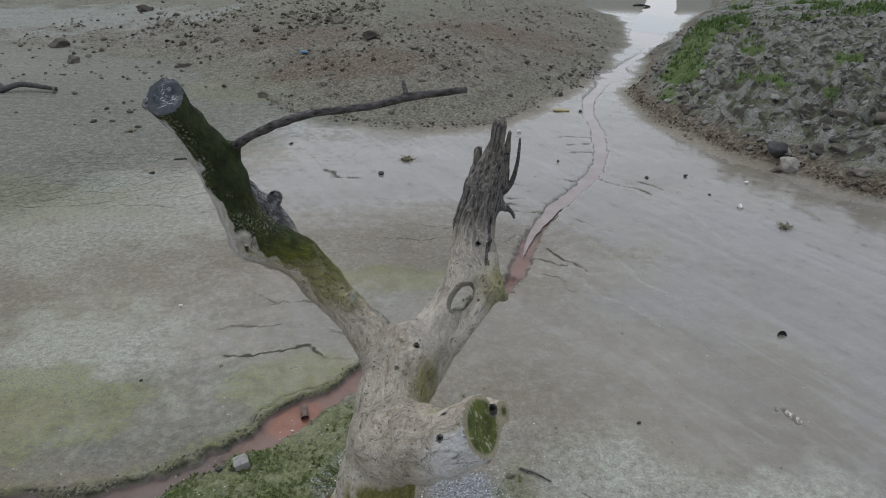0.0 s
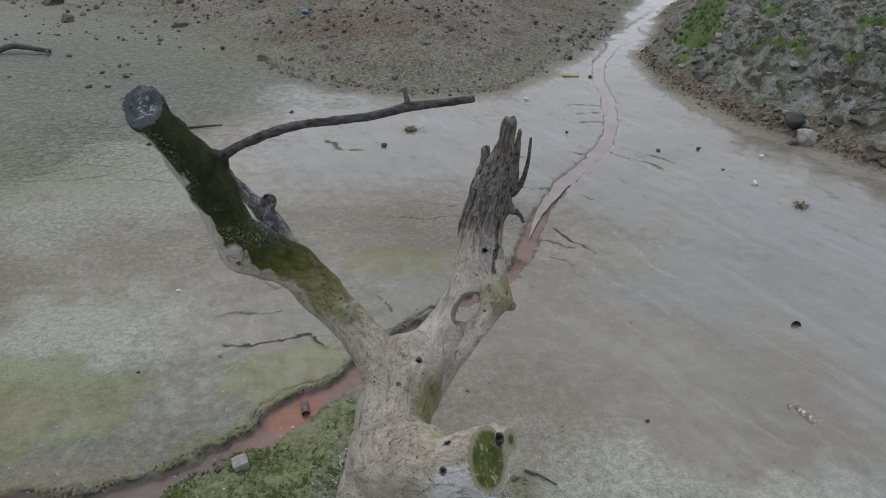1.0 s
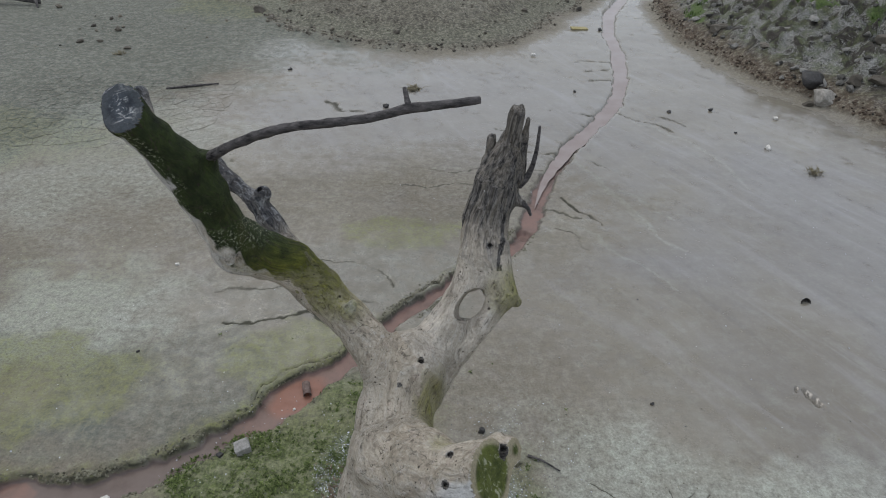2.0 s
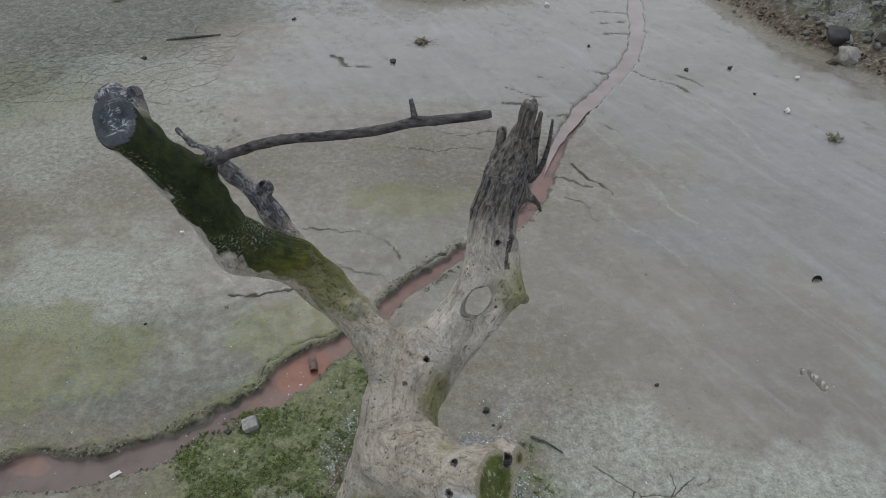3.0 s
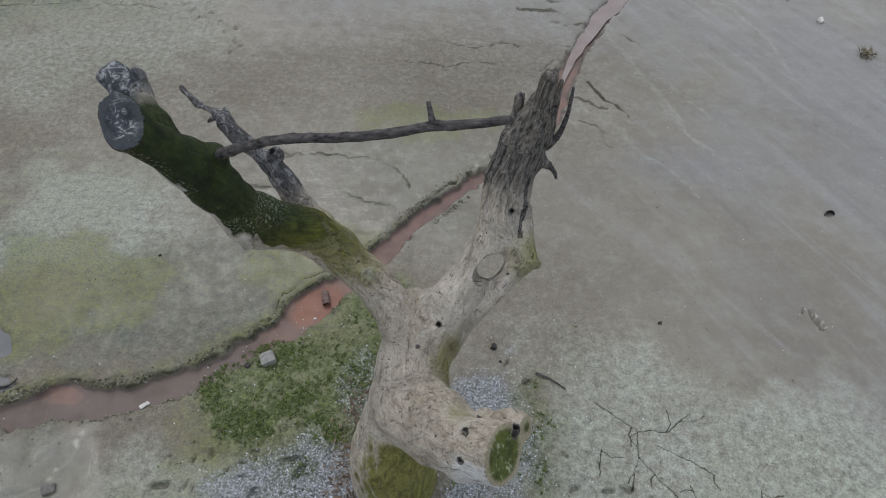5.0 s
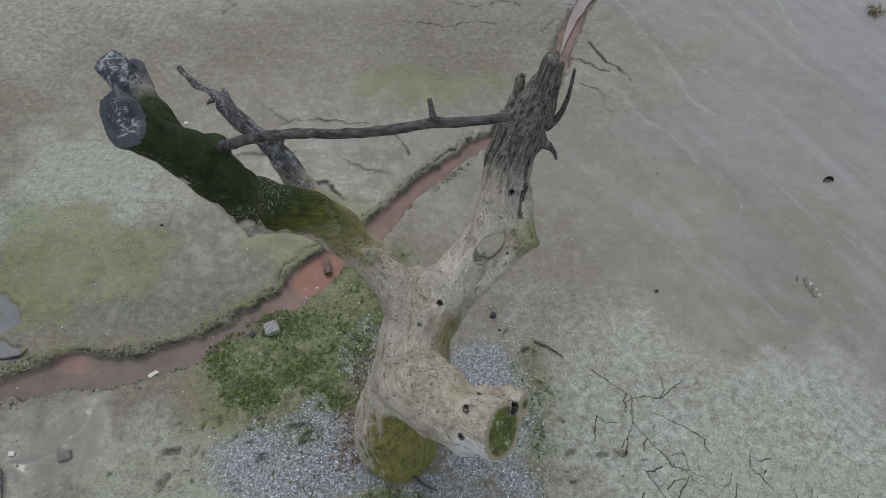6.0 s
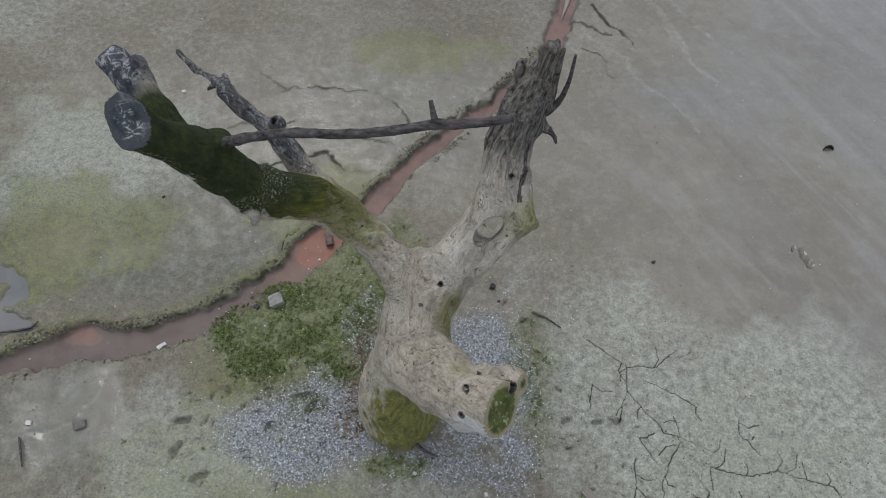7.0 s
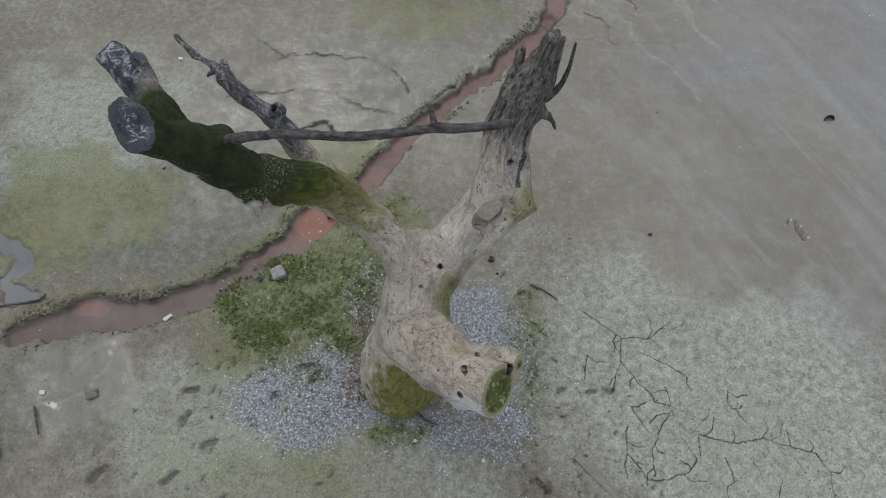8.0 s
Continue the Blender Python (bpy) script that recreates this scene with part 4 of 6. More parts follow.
HOLLOW = [((-1.83, 6.46, 3.80), 0.032, (-1.79, 6.445, 3.95), 0.046), ((0.66, 4.36, 2.88), 0.055, (0.50, 4.475, 2.755), 0.06), ((0.50, 4.475, 2.755), 0.06, (0.28, 4.58, 2.58), 0.04), ((0.05, 4.22, 2.66), 0.022, (0.08, 4.36, 2.48), 0.02), ((0.391, 6.30, 3.43), 0.015, (0.40, 6.43, 3.38), 0.016), ((0.082, 4.42, 2.78), 0.016, (0.09, 4.50, 2.64), 0.018), ((-0.215, 5.51, 2.69), 0.017, (-0.22, 5.57, 2.58), 0.015), ((0.2, 4.62, 2.65), 0.012, (0.21, 4.69, 2.54), 0.01), ((-0.405, 5.34, 2.52), 0.012, (-0.41, 5.40, 2.42), 0.01)]


def rod_distance(p, a, ra, b, rb):
    a, b = np.array(a, np.float32), np.array(b, np.float32)
    ab = b - a
    t = np.clip((p - a) @ ab / (ab @ ab), 0, 1)
    return np.linalg.norm(p - a - t[:, None] * ab, axis=1) - (ra + t * (rb - ra))


def joined(d, e, k):
    h = np.clip(0.5 + 0.5 * (e - d) / k, 0, 1)
    return e * (1 - h) + d * h - k * h * (1 - h)


def chain_distance(p, chain, lumps, k=0.05):
    d = None
    for a, b in zip(chain[:-1], chain[1:]):
        e = rod_distance(p, a[:3], a[3], b[:3], b[3])
        d = e if d is None else joined(d, e, k)
    for a, ra, b, rb in lumps:
        d = joined(d, rod_distance(p, a, ra, b, rb), k)
    return d


def cut(d, p, plane):
    n = np.array(plane[1]) / np.linalg.norm(plane[1])
    return np.maximum(d, (p - np.array(plane[0])) @ n)


def tree_parts(p):
    """Distance to each main piece of the tree."""
    a = cut(chain_distance(p, LIMB_A, LUMPS_A, 0.07), p, CUT_A)
    b = np.minimum(chain_distance(p, LIMB_B, LUMPS_B[:3], 0.025), 9)
    b = joined(b, chain_distance(p, FORK_L, []), 0.08)
    b = joined(b, chain_distance(p, FORK_R, LUMPS_B[3:]), 0.08)
    c = chain_distance(p, LIMB_C, LUMPS_C, 0.03)
    dd = cut(chain_distance(p, LIMB_D, LUMPS_D, 0.03), p, CUT_D)
    s = cut(chain_distance(p, STUB, LUMPS_S, 0.09), p, CUT_S)
    t = chain_distance(p, TRUNK, [], 0.08)
    return [t, a, b, c, dd, s]


def tree_distance(p):
    parts = tree_parts(p)
    d = parts[0]
    for e, k in zip(parts[1:], (0.16, 0.16, 0.07, 0.06, 0.20)):
        d = joined(d, e, k)
    # flattened back and open hole of the split limb
    c, axis = np.array((0.235, 5.97, 2.985)), np.array((0.06, 0.76, -0.64))
    axis = axis / np.linalg.norm(axis)
    across = np.cross(axis, (0, 0, 1.0))
    across = across / np.linalg.norm(across)
    up = np.cross(across, axis)
    q = p - c
    u, v = q @ across, q @ up
    lean = u - 0.35 * v
    d = np.maximum(d, -(np.hypot(lean / 0.122, v / 0.175) - 1) * 0.10)
    # open crack, hollow stub, rot holes
    for split, wide in ((GROOVE, 0.017), (SIDE_SPLIT, 0.016), (BARK_SPLIT, 0.014)):
        for g0, g1 in zip(split[:-1], split[1:]):
            d = np.maximum(d, -rod_distance(p, g0, wide, g1, wide * 0.8))
    for hole in HOLLOW:
        d = np.maximum(d, -rod_distance(p, *hole))
    # weathered unevenness
    x, y, z = p[:, 0], p[:, 1], p[:, 2]
    d = d + 0.024 * vnoise(x * 4, y * 4, z * 3, seed=201) + 0.011 * vnoise(x * 11, y * 11, z * 7, seed=202) + 0.004 * vnoise(x * 27, y * 27, z * 16, seed=204)
    d = d + 0.009 * (1 - np.abs(vnoise(x * 7 + z, y * 7, z * 1.6, seed=205)) * 2) * step(3.2, 2.4, z)
    d = d + 0.016 * vnoise(x * 10 + 2 * z, y * 10 - 3 * z, z * 1.3, seed=206) * step(3.4, 2.6, z)
    top = step(3.3, 3.9, z) * step(0.0, 0.3, x)
    d = d + top * 0.02 * vnoise(x * 24, y * 24, z * 3, seed=203)
    return d


def surface(lo, hi, cell, coarse):
    """The zero surface of tree_distance as quads: a fine grid filled only near the surface."""
    lo, hi = np.array(lo), np.array(hi)
    k = coarse
    n = np.ceil((hi - lo) / (cell * k)).astype(int)
    big = cell * k
    ci = np.stack(np.meshgrid(*[np.arange(v) for v in n], indexing="ij"), -1).reshape(-1, 3)
    rough = tree_distance((lo + (ci + 0.5) * big).astype(np.float32)).reshape(n)
    grid = np.repeat(np.repeat(np.repeat(rough.astype(np.float32), k, 0), k, 1), k, 2)
    act = ci[np.abs(rough.ravel()) < big * 1.25]
    off = np.stack(np.meshgrid(*[np.arange(k)] * 3, indexing="ij"), -1).reshape(-1, 3)
    for s in range(0, len(act), 4000):
        f = (act[s:s + 4000, None, :] * k + off[None]).reshape(-1, 3)
        grid[f[:, 0], f[:, 1], f[:, 2]] = tree_distance(lo + (f + 0.5) * cell)
    inner = grid < 0
    N = np.array(grid.shape)
    corner = sum(inner[dx:N[0] - 1 + dx, dy:N[1] - 1 + dy, dz:N[2] - 1 + dz].astype(np.int8) for dx in (0, 1) for dy in (0, 1) for dz in (0, 1))
    cells = np.argwhere((corner > 0) & (corner < 8))
    index = np.full(N - 1, -1, np.int32)
    index[cells[:, 0], cells[:, 1], cells[:, 2]] = np.arange(len(cells))
    total, count = np.zeros((len(cells), 3)), np.zeros(len(cells))
    offs = [(a, b, c) for a in (0, 1) for b in (0, 1) for c in (0, 1)]
    for o in offs:
        for ax in range(3):
            if o[ax]:
                continue
            o2 = tuple(1 if i == ax else o[i] for i in range(3))
            va = grid[tuple((cells + o).T)]
            vb = grid[tuple((cells + o2).T)]
            m = (va < 0) != (vb < 0)
            t = np.where(m, va / np.where(m, va - vb, 1), 0)
            pt = np.array(o, float)[None] + t[:, None] * (np.array(o2) - np.array(o))[None]
            total += np.where(m[:, None], pt, 0)
            count += m
    verts = lo + (cells + 0.5 + total / np.maximum(count, 1)[:, None]) * cell
    quads = []
    for ax in range(3):
        b, c = (ax + 1) % 3, (ax + 2) % 3
        sl0, sl1 = [slice(1, -1)] * 3, [slice(1, -1)] * 3
        sl0[ax], sl1[ax] = slice(0, -1), slice(1, None)
        i0, i1 = inner[tuple(sl0)], inner[tuple(sl1)]
        e = np.argwhere(i0 != i1)
        base = e + 1
        base[:, ax] -= 1
        flip = i0[tuple(e.T)]
        ids = []
        for db, dc in ((-1, -1), (0, -1), (0, 0), (-1, 0)):
            q = base.copy()
            q[:, b] += db
            q[:, c] += dc
            ids.append(index[tuple(q.T)])
        q = np.stack(ids, 1)
        q = np.where(flip[:, None], q, q[:, ::-1])
        quads.append(q)
    quads = np.concatenate(quads)
    return verts, quads[(quads >= 0).all(1)]


def grain_of(p, chains):
    """The direction of the grain: offset from the limbs' middle lines with the way along them shortened, blended where they meet."""
    total, weight = np.zeros((len(p), 3)), np.full(len(p), 1e-9)
    for chain, short in chains:
        length = 0.0
        for a, b in zip(chain[:-1], chain[1:]):
            a0, ab = np.array(a[:3]), np.array(b[:3]) - np.array(a[:3])
            size = np.linalg.norm(ab)
            t = np.clip((p - a0) @ ab / size ** 2, 0, 1)
            off = p - a0 - t[:, None] * ab
            w = np.exp(-np.clip((np.linalg.norm(off, axis=1) - a[3]) / 0.045, -8, 30))
            total += w[:, None] * (off + ab / size * (short * (length + t * size))[:, None])
            weight += w
            length += size
    return total / weight[:, None]


def deepness(p):
    return np.min([rod_distance(p, *hole) for hole in HOLLOW], axis=0)


def build_tree():
    tree = tagged(new("dead_tree"), "bare weathered dead tree with sawn and broken limbs standing in mud", "dead tree")
    tree.location = (-0.68, 4.9, 0)
    bpy.context.view_layer.update()
    verts, quads = surface((-3.0, 3.65, -0.30), (1.05, 7.25, 5.42), 0.015, 4)
    e = 0.006
    grad = np.stack([tree_distance(verts + np.eye(3)[i] * e) - tree_distance(verts - np.eye(3)[i] * e) for i in range(3)], 1)
    grad /= np.maximum(np.linalg.norm(grad, axis=1), 1e-6)[:, None]
    x, y, z = verts.T
    nx, ny, nz = grad.T
    which = np.argmin(np.stack(tree_parts(verts), 1), 1)
    for k, plane in enumerate((CUT_A, CUT_D, CUT_S)):
        n = np.array(plane[1]) / np.linalg.norm(plane[1])
        off = verts - np.array(plane[0])
        flat = (deepness(verts) > 0.012) & (np.abs(off @ n) < 0.035) & (np.linalg.norm(off, axis=1) < 0.42) & (grad @ n > 0.80)
        which = np.where(flat, 6 + k, which)
    # growth and weather on the wood; cavities also get shade painted in
    on_a = (which == 1) | (which == 4)
    rough = vnoise(x * 3, y * 3, z * 3, seed=211)
    face = nx * 0.55 - ny * 0.05 + nz * 0.75 + 0.16 * rough + 0.16 * vnoise(x * 12, y * 12, z * 5, seed=212)
    moss = on_a * np.where(which == 1, 1, step(-2.52, -2.22, x + 0.12 * rough - 0.6 * (y - 5.7))) * step(2.85, 3.6, z + 0.2 * rough) * step(-0.06, 0.2, face + 0.5 * step(4.0, 4.45, z) + 0.12 * step(3.7, 3.3, z))
    moss = moss * (1 - 0.8 * step(0.12, 0.05, np.abs(z - 4.12 + 0.3 * (x + 1.9))) * (nx < 0.1))
    algae = 1.0 * step(1.55, 1.2, z + 0.2 * rough) * step(0.3, -0.1, ny) * step(0.9, 0.2, -nx) + 0.66 * step(0.42, 0.12, np.linalg.norm(verts - (0.66, 6.12, 3.02), axis=1))
    algae = algae + 0.65 * step(0.42, 0.12, np.linalg.norm((verts - (0.0, 5.35, 2.2)) * (1, 1, 0.6), axis=1)) * (nx > 0.2) + 0.62 * on_a * step(2.7, 3.05, z) * step(3.9, 3.3, z) * (face > -0.2) + 0.75 * (which == 3) * step(3.55, 3.2, z)
    algae = algae + 0.5 * step(0.25, 0.05, np.linalg.norm((verts - (0.02, 4.75, 2.55)), axis=1))
    dark = (which == 2) * step(3.0, 3.75, z) * 0.78 + (which == 3) * step(3.3, 3.7, z) * 0.85 + np.where(which == 4, step(-2.2, -2.5, x + 0.1 * rough), 0) * 0.9
    for plane in (CUT_A, CUT_D):
        n = np.array(plane[1]) / np.linalg.norm(plane[1])
        off = verts - np.array(plane[0])
        dark = np.maximum(dark, step(-0.05, -0.01, off @ n) * (np.linalg.norm(off, axis=1) < 0.3))
    # walls of holes and splits: painted dark to stand for the shade inside
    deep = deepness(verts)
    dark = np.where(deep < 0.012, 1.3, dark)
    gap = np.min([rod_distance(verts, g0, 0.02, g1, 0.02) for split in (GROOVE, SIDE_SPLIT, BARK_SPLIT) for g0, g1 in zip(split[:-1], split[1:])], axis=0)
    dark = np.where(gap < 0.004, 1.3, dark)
    moss = np.where((deep < 0.012) | (gap < 0.004), 0, moss)
    spur = step(0.14, 0.07, np.linalg.norm(verts - (-1.79, 5.40, 3.83), axis=1))
    moss = moss * (1 - 0.75 * spur)
    white = 0.12 * spur + (which == 5) * 0.85 * step(-0.35, 0.1, -0.55 * nz + 0.3 * nx - 0.6 * ny + 0.15 * rough) * step(-0.25, 0.2, x) + step(-0.1, 0.5, -nz + 0.3 * nx) * (on_a * 0.35 * (z > 3.5)) + 0.4 * (which == 1) * step(-0.1, -0.55, face) * step(3.3, 3.7, z) + 0.7 * step(0.13, 0.06, np.linalg.norm(verts - (-0.885, 5.80, 3.08), axis=1)) + 0.12 * (which == 2) * step(3.6, 3.1, z) + 0.4 * (which == 4) * step(-2.3, -2.45, x)
    rim = step(-0.075, -0.035, np.minimum(chain_distance(verts, STUB, LUMPS_S, 0.09), chain_distance(verts, LIMB_A, LUMPS_A, 0.07)) + 0.015 * rough)
    grain = grain_of(verts, [(TRUNK, 0.4), (LIMB_A, 0.2), (LIMB_B + FORK_L, 0.16), (FORK_R, 0.2), (LIMB_C, 0.16), (LIMB_D, 0.16), (STUB, 0.4)])
    cold = (which == 4) * step(-2.32, -2.45, x + 0.06 * rough) + 0.55 * (which == 3) * step(3.4, 3.7, z)
    lichen = (which == 1) * step(0.16, 0.05, np.abs(z - 3.95 + 0.25 * (x + 1.9) + 0.1 * rough)) + (which == 1) * 0.8 * step(0.1, -0.2, face)
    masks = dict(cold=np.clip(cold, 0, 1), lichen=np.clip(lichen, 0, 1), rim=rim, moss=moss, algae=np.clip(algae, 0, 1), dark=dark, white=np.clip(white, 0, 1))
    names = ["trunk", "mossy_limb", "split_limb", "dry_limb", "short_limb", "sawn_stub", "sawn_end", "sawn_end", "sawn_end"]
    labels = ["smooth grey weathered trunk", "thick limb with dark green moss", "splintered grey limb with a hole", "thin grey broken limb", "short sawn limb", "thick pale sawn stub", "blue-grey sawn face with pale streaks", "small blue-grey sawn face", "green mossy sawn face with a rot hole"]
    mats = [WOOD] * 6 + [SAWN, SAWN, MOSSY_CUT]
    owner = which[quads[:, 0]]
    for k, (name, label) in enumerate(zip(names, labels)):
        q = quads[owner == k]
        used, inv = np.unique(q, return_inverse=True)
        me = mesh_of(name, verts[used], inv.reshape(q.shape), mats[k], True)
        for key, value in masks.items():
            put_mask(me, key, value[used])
        vec = me.attributes.new("grain", "FLOAT_VECTOR", "POINT")
        vec.data.foreach_set("vector", grain[used].astype(np.float32).ravel())
        me.normals_split_custom_set_from_vertices([tuple(v) for v in grad[used]])
        ob = new(name, me)
        ob.parent = tree
        ob.matrix_parent_inverse = tree.matrix_world.inverted()
        ob["label"] = label
    return tree


dead_tree = build_tree()


branch = part("bare_branch", sweep(bmesh.new(), [(-1.90, 5.58, 4.60), (-1.78, 5.54, 4.70), (-1.56, 5.49, 4.83), (-1.32, 5.45, 4.94), (-1.03, 5.395, 5.03), (-0.80, 5.38, 5.065), (-0.56, 5.40, 5.10), (-0.31, 5.41, 5.17), (-0.08, 5.40, 5.21), (0.19, 5.44, 5.24)], [0.055, 0.04, 0.036, 0.036, 0.031, 0.033, 0.031, 0.034, 0.03, 0.026], 10, 0.16, 3), TWIG, dead_tree, "long bare dark branch")
part("twig", sweep(bmesh.new(), [(-0.296, 5.415, 5.18), (-0.315, 5.46, 5.23), (-0.333, 5.505, 5.285)], [0.028, 0.017, 0.014], 8, 0.1, 4), TWIG, branch)
part("splinter", sweep(bmesh.new(), [(0.66, 6.80, 3.84), (0.75, 6.83, 3.94), (0.805, 6.85, 4.17), (0.826, 6.95, 4.42)], [0.045, 0.03, 0.022, 0.012], 8, 0.15, 5), TWIG, dead_tree, "thin curved grey splinter")
part("splinter", sweep(bmesh.new(), [(0.64, 6.76, 3.70), (0.72, 6.72, 3.68), (0.77, 6.68, 3.65), (0.80, 6.65, 3.59)], [0.05, 0.03, 0.022, 0.012], 8, 0.15, 6), TWIG, dead_tree)
part("splinter", sweep(bmesh.new(), [(0.22, 6.62, 3.36), (0.15, 6.62, 3.44), (0.12, 6.64, 3.52)], [0.012, 0.008, 0.004], 6, 0.1, 7), TWIG, dead_tree)


# ---- scattered stuff ----
rng = np.random.default_rng(7)


def ball(level):
    bm = bmesh.new()
    bmesh.ops.create_icosphere(bm, subdivisions=level, radius=1)
    v = np.array([p.co[:] for p in bm.verts])
    f = np.array([[p.index for p in q.verts] for q in bm.faces])
    bm.free()
    return v, f


def pebble(level, seed, rough=0.45):
    """One stone shape: a ball knocked flat on several sides."""
    v, f = ball(level)
    r = np.random.default_rng(seed)
    for _ in range(7):
        n = r.normal(size=3)
        n /= np.linalg.norm(n)
        lim = 0.55 + 0.35 * r.random()
        d = v @ n
        v = v - np.where(d > lim, d - lim, 0)[:, None] * n
    v = v * (1 + rough * 0.5 * vnoise(v[:, 0] * 2 + seed, v[:, 1] * 2, v[:, 2] * 2, seed=seed))[:, None]
    return v * (1.0, 0.75 + 0.25 * r.random(), 0.6 + 0.2 * r.random()), f


def clump(blades, height, spread, seed, lean=0.5, width=0.09):
    """A tuft of bent blades, about 1 wide."""
    r = np.random.default_rng(seed)
    v, f = [], []
    for _ in range(blades):
        a, b = r.random(2) * 2 * math.pi
        root = np.array((math.cos(a), math.sin(a), 0)) * spread * r.random()
        way = np.array((math.cos(b), math.sin(b), 0))
        side = np.array((-way[1], way[0], 0)) * width * (0.6 + 0.8 * r.random())
        h = height * (0.5 + 0.8 * r.random())
        mid = root + way * lean * h * 0.35 + np.array((0, 0, h * 0.6))
        tip = root + way * lean * h * (0.8 + 0.6 * r.random()) + np.array((0, 0, h * 0.85))
        k = len(v)
        v += [root - side, root + side, mid - side * 0.8, mid + side * 0.8, tip]
        f += [(k, k + 1, k + 3), (k, k + 3, k + 2), (k + 2, k + 3, k + 4)]
    return np.array(v), np.array(f)


def scatter(name, shapes, x, y, size, mat, label, category, sink=0.2, tilt=0.5, flat=None, smooth=False, z=None):
    """Copies of the shapes in one mesh, laid on the ground."""
    n = len(x)
    if z is None:
        z = land(x, y)[0]
    kind_of = rng.integers(0, len(shapes), n)
    turn = rng.random(n) * 2 * math.pi
    ta, tb = (rng.random(n) - 0.5) * tilt, (rng.random(n) - 0.5) * tilt
    verts, faces, base = [], [], 0
    for k, (sv, sf) in enumerate(shapes):
        i = np.flatnonzero(kind_of == k)
        if not len(i):
            continue
        s = size[i][:, None, None]
        p = np.broadcast_to(sv[None], (len(i), *sv.shape)) * s
        if flat is not None:
            p = p * np.array((1, 1, flat))
        c, q = np.cos(turn[i])[:, None], np.sin(turn[i])[:, None]
        px, py, pz = p[..., 0] * c - p[..., 1] * q, p[..., 0] * q + p[..., 1] * c, p[..., 2]
        pz = pz + px * ta[i][:, None] + py * tb[i][:, None]
        px, py = px + x[i][:, None], py + y[i][:, None]
        pz = pz + z[i][:, None] + size[i][:, None] * (0.5 - sink) * (1 if sink < 0.5 else 0)
        verts.append(np.stack([px, py, pz], -1).reshape(-1, 3))
        faces.append((sf[None] + base + (np.arange(len(i)) * len(sv))[:, None, None]).reshape(-1, sf.shape[1]))
        base += len(i) * len(sv)
    me = mesh_of(name, np.concatenate(verts), np.concatenate(faces), mat, smooth)
    return tagged(new(name, me), label, category, kind="stuff")


def sow(n, x0, x1, y0, y1, chance):
    """Random places in a stretch of the plan, kept by chance(x, y, masks)."""
    x, y = rng.random(n) * (x1 - x0) + x0, rng.random(n) * (y1 - y0) + y0
    z, m = land(x, y)
    keep = rng.random(n) < chance(x, y, m)
    return x[keep], y[keep], z[keep]


STONES = [pebble(2, s) for s in (1, 2, 3, 4)]
BITS = [pebble(1, s, 1.1) for s in (11, 12, 13, 14, 15)]

# rubble on the bare slope beyond the mud
x, y, z = sow(45000, -30, 16, 22.5, 66, lambda x, y, m: np.maximum(m["soil"], 0.35 * (x < -9)) * (1 - m["bank"]) * np.clip(0.10 + 0.75 * fbm(x, y, 0.35, 3, 301), 0.02, 1) * np.clip(34 / y, 0, 1))
scatter("hill_rubble", BITS, x, y, 0.035 + 0.15 * rng.random(len(x)) ** 4, RUBBLE, "loose brown and grey stones strewn over a bare slope", "rubble", 0.25, z=z)
# broken rock along the crest, left of the slope
x, y, z = sow(16000, -22, -5, 33, 54, lambda x, y, m: np.clip(np.exp(-((y - 44 - 0.15 * (x + 14)) / 4.0) ** 2) * (0.12 + 1.0 * fbm(x, y, 0.3, 3, 307)), 0, 0.35))
scatter("crest_rocks", BITS, x, y, 0.04 + 0.2 * rng.random(len(x)) ** 4, DARK_RUBBLE, "dark broken rocks along the crest of a bare slope", "rubble", 0.25, z=z)
# dark line of crumbs at the foot of the slope
x, y, z = sow(30000, -9, 9, 22, 40, lambda x, y, m: step(0.05, 0.5, m["soil"]) * (1 - step(0.6, 0.95, m["soil"])) * 0.55 * (1 - m["bank"]))
scatter("shore_crumbs", BITS, x, y, 0.025 + 0.06 * rng.random(len(x)) ** 2, RUBBLE, "dark crumbs of soil along the foot of the slope", "rubble", 0.25, z=z)
# clods and broken stone on the other bank
x, y, z = sow(60000, 8, 34, 12, 62, lambda x, y, m: m["bank"] * (1 - 0.7 * m["grass"]) * np.clip(0.25 + 0.7 * fbm(x, y, 0.5, 3, 302), 0.03, 1) * np.clip(26 / y, 0, 1))
scatter("bank_clods", BITS, x, y, 0.025 + 0.17 * rng.random(len(x)) ** 5, CLOD, "broken grey clods and stones covering a rough bank", "rubble", 0.3, z=z)
x, y, z = sow(24000, 7.5, 14, 15, 34, lambda x, y, m: step(0.02, 0.4, m["bank"]) * (1 - step(0.7, 1.0, m["bank"])) * 0.6)
scatter("bank_crumbs", BITS, x, y, 0.02 + 0.06 * rng.random(len(x)) ** 2, EDGE_SOIL, "red-brown crumbs along the edge of a bank", "rubble", 0.25, z=z)

# crushed shell and gravel round the foot of the tree
GRAINS = [pebble(1, s, 0.3) for s in (21, 22, 23)]
OCTA = (np.array([(1, 0, 0), (-1, 0, 0), (0, 0.8, 0), (0, -0.8, 0), (0, 0, 0.6), (0, 0, -0.6)], float), np.array([(0, 2, 4), (2, 1, 4), (1, 3, 4), (3, 0, 4), (2, 0, 5), (1, 2, 5), (3, 1, 5), (0, 3, 5)]))
x, y, z = sow(150000, -3.6, 2.0, 3.3, 7.4, lambda x, y, m: m["gravel"] ** 1.2 * 0.5 + 0.008)
